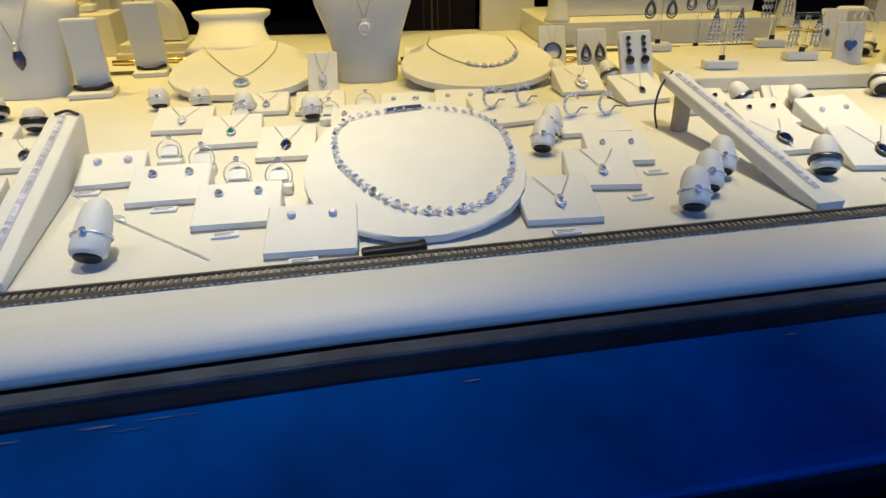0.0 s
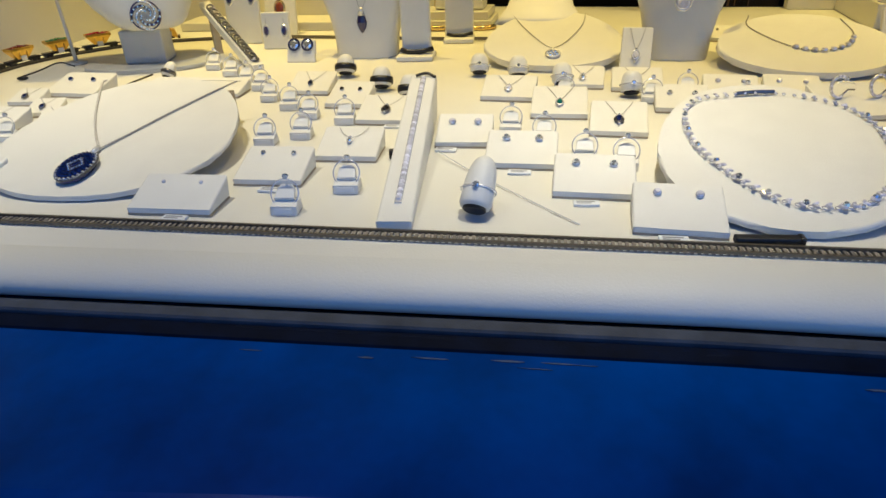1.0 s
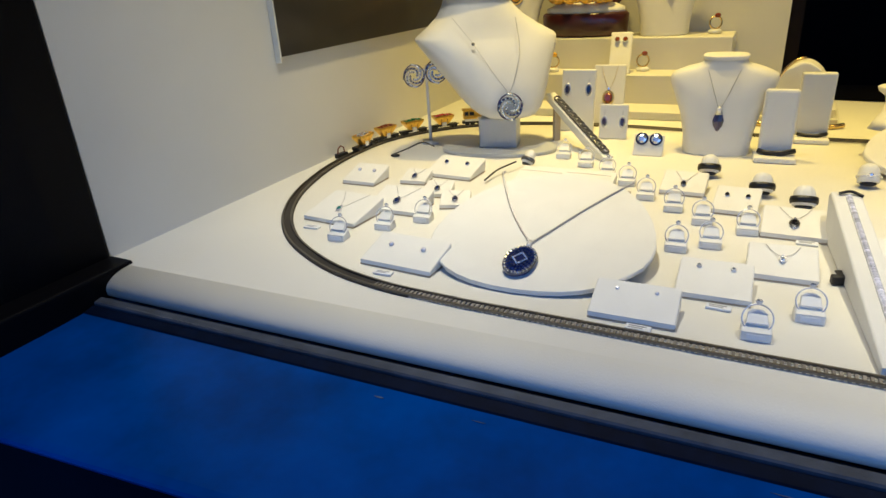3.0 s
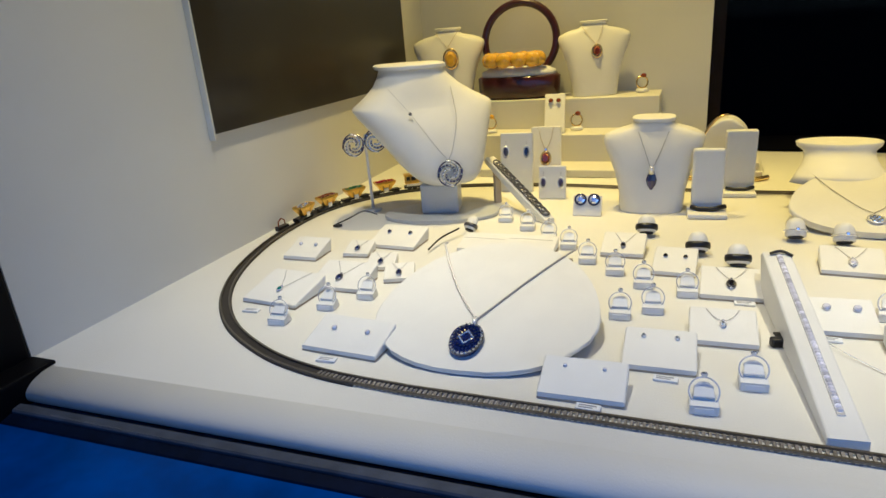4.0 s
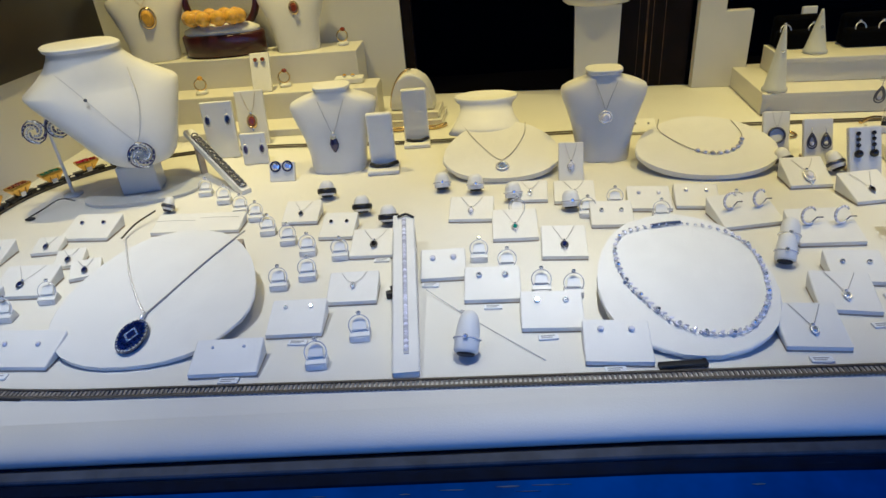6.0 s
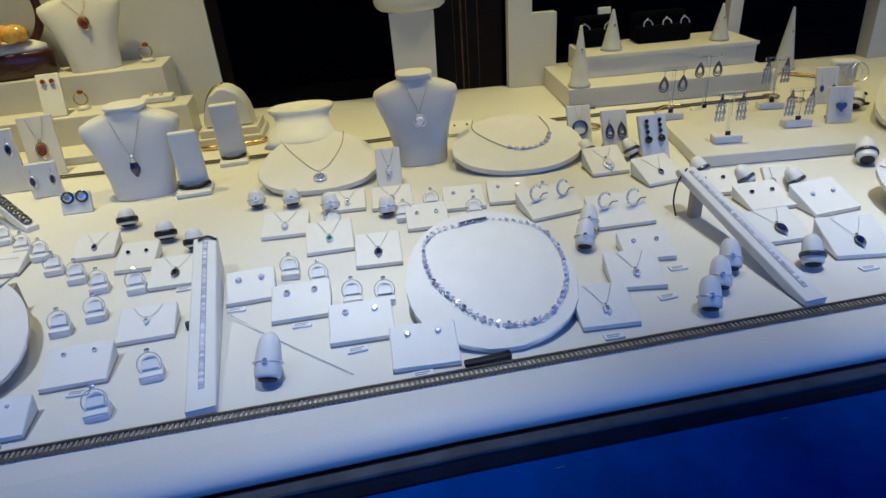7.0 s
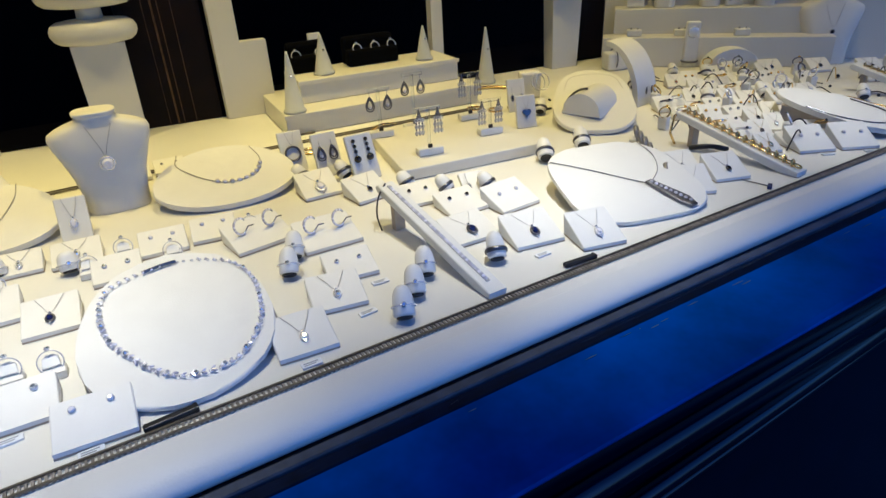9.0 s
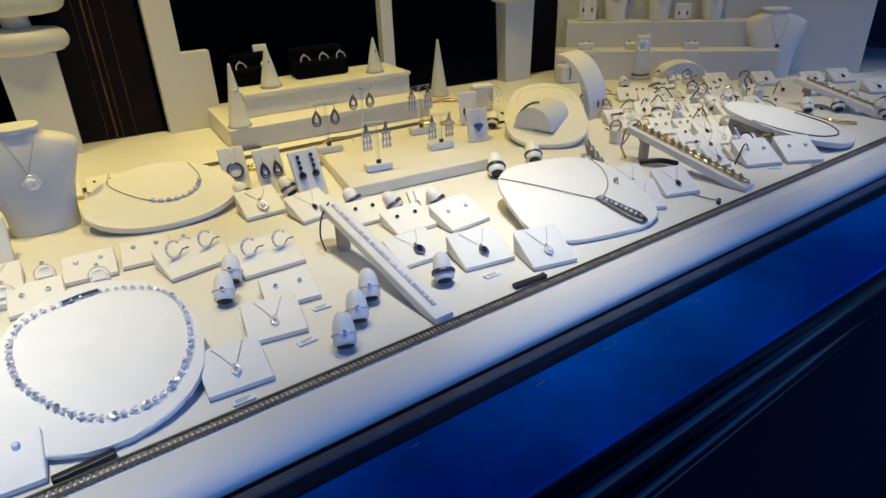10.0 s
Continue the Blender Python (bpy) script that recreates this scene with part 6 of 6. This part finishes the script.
for row in range(8):
    for col in range(9):
        x = 0.770 + 0.038 * col + 0.008 * row + rnd.uniform(-0.007, 0.007)
        y = 0.075 + 0.042 * row + rnd.uniform(-0.008, 0.008)
        if x > 0.90 and y < 0.20 and x < 1.10:
            continue
        if x + y > 1.50 or (0.80 < x < 0.91 and 0.33 < y < 0.45) or (x < 0.80 and y > 0.30):
            continue
        rot = -24 + rnd.uniform(-9, 9)
        w_, d_ = rnd.choice(((0.028, 0.028), (0.026, 0.030), (0.032, 0.028)))
        t_ = pad(x, y, w_, d_, rnd.choice((0.014, 0.020)), rot, "small white leatherette pad among many others")
        kind = rnd.random()
        if kind < 0.35:
            studs(t_, w_, d_, rnd.choice((DIAMOND, ONYX, CRYSTAL, AMBER)), 0.0024, what="small ear stud on a white pad")
        elif kind < 0.65:
            necklace(t_, w_, d_, rnd.choice((ONYX, DIAMOND, CRYSTAL, COGNAC)), 0.0026, rnd.choice((GOLD, SILVER)), what="fine necklace with a small pendant")
        else:
            finger_ring(t_ @ pose(0, d_ * 0.5, 0.006, 40), rnd.choice((DIAMOND, AMBER, ONYX)), rnd.choice((GOLD, GOLD, SILVER, OXID)), 0.0085, 0.0014, "small ring standing on a white pad")
for x, y, r in ((0.812, 0.045, -26), (0.862, 0.020, -30)):
    top_ = pad(x, y, 0.048, 0.044, 0.024, r, "white leatherette pad with grey ear studs")
    studs(top_, 0.048, 0.044, CRYSTAL, 0.0026)
    tag(x + 0.004, y - 0.010, r)

# angled shelf unit at the right end
SH = Matrix.Translation((1.040, back_y(1.04), 0)) @ pose(0, 0, 0, 0, 0, -45)
for u0, u1, v0, v1, z1, what in ((0.020, 0.400, -0.050, -0.001, 0.104, "upper cream display step along the angled wall"), (0.0, 0.420, -0.095, -0.0504, 0.056, "lower cream display step along the angled wall")):
    ob = tagged(link("display_shelf", boxm(u0, u1, v0, v1, 0.0005, z1, bevel=0.0015), SHELFM), what, "shelf", "display shelves")
    ob.matrix_world = SH
for u, w, H, st_ in ((0.060, 0.034, 0.050, OXID), (0.245, 0.030, 0.030, OXID)):
    mm = (SH @ pose(u, -0.030, 0.1045)).translation
    c = plaque(mm.x, mm.y, w, H, -45, 10, z=mm.z, what="white earring card on the angled step")
    for s in (-1, 1):
        drop_earring(c @ pose(s * w * 0.25, H * 0.8, 0.0008), H * 0.4, st_, r=0.003, what="grey drop earring on a white card")
for u, hw_, H, what in ((0.115, 0.030, 0.062, "ivory bust on the angled step"), (0.200, 0.028, 0.058, "ivory bust on the angled step"), (0.300, 0.026, 0.060, "ivory bust with a pendant on the angled step")):
    m = SH @ pose(u, -0.026, 0.1045)
    bust(m, H + 0.02, hw_ * 0.8, hw_, hw_ * 0.5, 0.014, what, lean=0.008)
    bf = bust_front(H + 0.02, 0.014, 0.008, 0, 0)
    pendant_on(m, [bf(-0.008, 0.88), bf(0, 0.6), bf(0.008, 0.88)], bf(0, 0.5), CRYSTAL, 0.004, "silver necklace with a grey pendant", kind="round")
for u in (0.06, 0.15, 0.26):
    m = SH @ pose(u, -0.075, 0.0562)
    e = thing("stud_block", m, "small white block with two ear studs", "earring holder", "stud blocks")
    part("block", boxm(-0.014, 0.014, -0.007, 0.009, 0.0003, 0.012, bevel=0.0015), LEATHER, e)
    for s in (-1, 1):
        stud(m @ pose(s * 0.006, 0, 0.0124), OXID, 0.0024, "small dark ear stud on a block")
m = pose(1.300, 0.330, 0, 0, 0, -40)
bust(m, 0.125, 0.038, 0.056, 0.028, 0.024, "ivory necklace bust with small earrings beside the angled wall", lean=0.018)
bf = bust_front(0.125, 0.024, 0.018, 0.038, 0.056)
pendant_on(m, [bf(-0.016, 0.86), bf(0, 0.55), bf(0.016, 0.86)], bf(0, 0.48), ONYX, 0.004, "fine necklace with a small dark pendant", kind="round")
e = thing("watch_stand", pose(1.090, 0.470, 0, 0, 0, -35), "upright grey bracelet stand with a pale watch", "bracelet stand")
part("plate", boxm(-0.014, 0.014, 0, 0.010, 0.0004, 0.086, bevel=0.004), LEATHER, e)
part("watch_case", lathe(bmesh.new(), [(0.011, -0.006), (0.011, -0.001), (0.008, 0.0)], 20, pose(0, -0.001, 0.066, 90)), SILVER, e, "pale round watch case", True)
part("strap", torus(bmesh.new(), 0.015, 0.0022, pose(0, 0.004, 0.012, 0, 0, 0), 22, 6), OXID, e, "dark strap rings", True)
pillow(1.140, 0.420, 0.050, 0.020, 0.030, -35, None, "white oval cushion by the angled step")
for x, y in ((1.20, 0.36), (1.22, 0.28), (1.15, 0.33), (1.28, 0.22), (1.34, 0.20), (1.22, 0.18), (1.30, 0.12)):
    t_ = pad(x, y, 0.040, 0.036, 0.020, -32, "white leatherette pad near the angled wall")
    necklace(t_, 0.040, 0.036, ONYX, 0.003, OXID, what="dark necklace with a small pendant on a pad")
e = thing("bracelet_box", pose(0.985, 0.555, 0, 0, 0, -20), "small white bracelet block with a dark bangle", "bracelet stand")
part("block", boxm(-0.030, 0.030, -0.016, 0.016, 0.0004, 0.034, bevel=0.004), LEATHER, e)
part("bangle", torus(bmesh.new(), 0.020, 0.0012, pose(-0.012, 0, 0.020, 0, 90, 0), 26, 5), OXID, e, "dark bangle", True)

# small dark clasps, cords and loose charms among the pieces
rnd = random.Random(21)
for i in range(34):
    x, y = rnd.uniform(0.44, 1.18), rnd.uniform(0.03, 0.46)
    if x + y > 1.50 or (0.43 < x < 0.62 and y < 0.20) or (0.69 < x < 0.76 and y < 0.20) or (0.90 < x < 1.08 and y < 0.20) or (0.34 < x < 0.60 and 0.25 < y < 0.47):
        continue
    a = rnd.uniform(0, 3.1)
    if i % 3 == 0:
        L = rnd.uniform(0.012, 0.026)
        cord([(x - L * math.cos(a), y - L * math.sin(a), 0.002), (x, y + 0.004, 0.006), (x + L * math.cos(a), y + L * math.sin(a), 0.002)], 0.0009, BLACKP if i % 2 else OXID, "thin dark bracelet cord lying on the floor")
    elif i % 3 == 1:
        e = thing("black_clasp", pose(x, y, 0, 0, 0, math.degrees(a)), "small black bracelet clasp on the floor", "clasp", "small black clasps")
        part("body", blob(bmesh.new(), pose(0, 0, 0.0022), 0.0036, 1.7, 0.7, 0.55, 2), BLACKP, e, "", True)
    else:
        ring_finger(x, y, rnd.uniform(-50, -10), rnd.choice(("dark", "gold", "silver")), R=0.0075, L=0.020, lean=-50)

# loose rings, charms and chain ends between the small cards
rnd = random.Random(33)
for i in range(70):
    x, y = rnd.uniform(0.74, 1.24), rnd.uniform(0.06, 0.42)
    if x + y > 1.50 or (0.90 < x < 1.10 and y < 0.21) or (x < 0.79 and y > 0.28) or (x < 0.80 and y < 0.20) or (0.80 < x < 0.92 and 0.33 < y < 0.46):
        continue
    a = rnd.uniform(0, 6.2)
    if i % 5 < 2:
        e = thing("ring_roll", pose(x, y, 0, 0, 0, math.degrees(a)), "small white ring roll on the floor", "ring holder", "ring rolls")
        part("roll", boxm(-0.007, 0.007, -0.005, 0.007, 0.0004, 0.020, bevel=0.002), LEATHER, e)
        finger_ring(pose(x, y, 0.0245, -30, 0, math.degrees(a)), rnd.choice((DIAMOND, ONYX, AMBER)), rnd.choice((GOLD, OXID, SILVER)), 0.0080, 0.0013, "small ring standing on a white roll")
    elif i % 5 == 2:
        e = thing("dark_bead", pose(x, y, 0), "small round black bead charm on the floor", "charm", "black charms")
        part("bead", blob(bmesh.new(), pose(0, 0, 0.0036), 0.0038, sub=2), ONYX, e, "", True)
    else:
        L = rnd.uniform(0.010, 0.024)
        cord([(x - L * math.cos(a), y - L * math.sin(a), 0.002), (x, y, 0.024), (x + L * math.cos(a), y + L * math.sin(a), 0.002)], 0.0010, rnd.choice((OXID, GOLD, BLACKP)), "thin bracelet end standing in a loop among the pads")
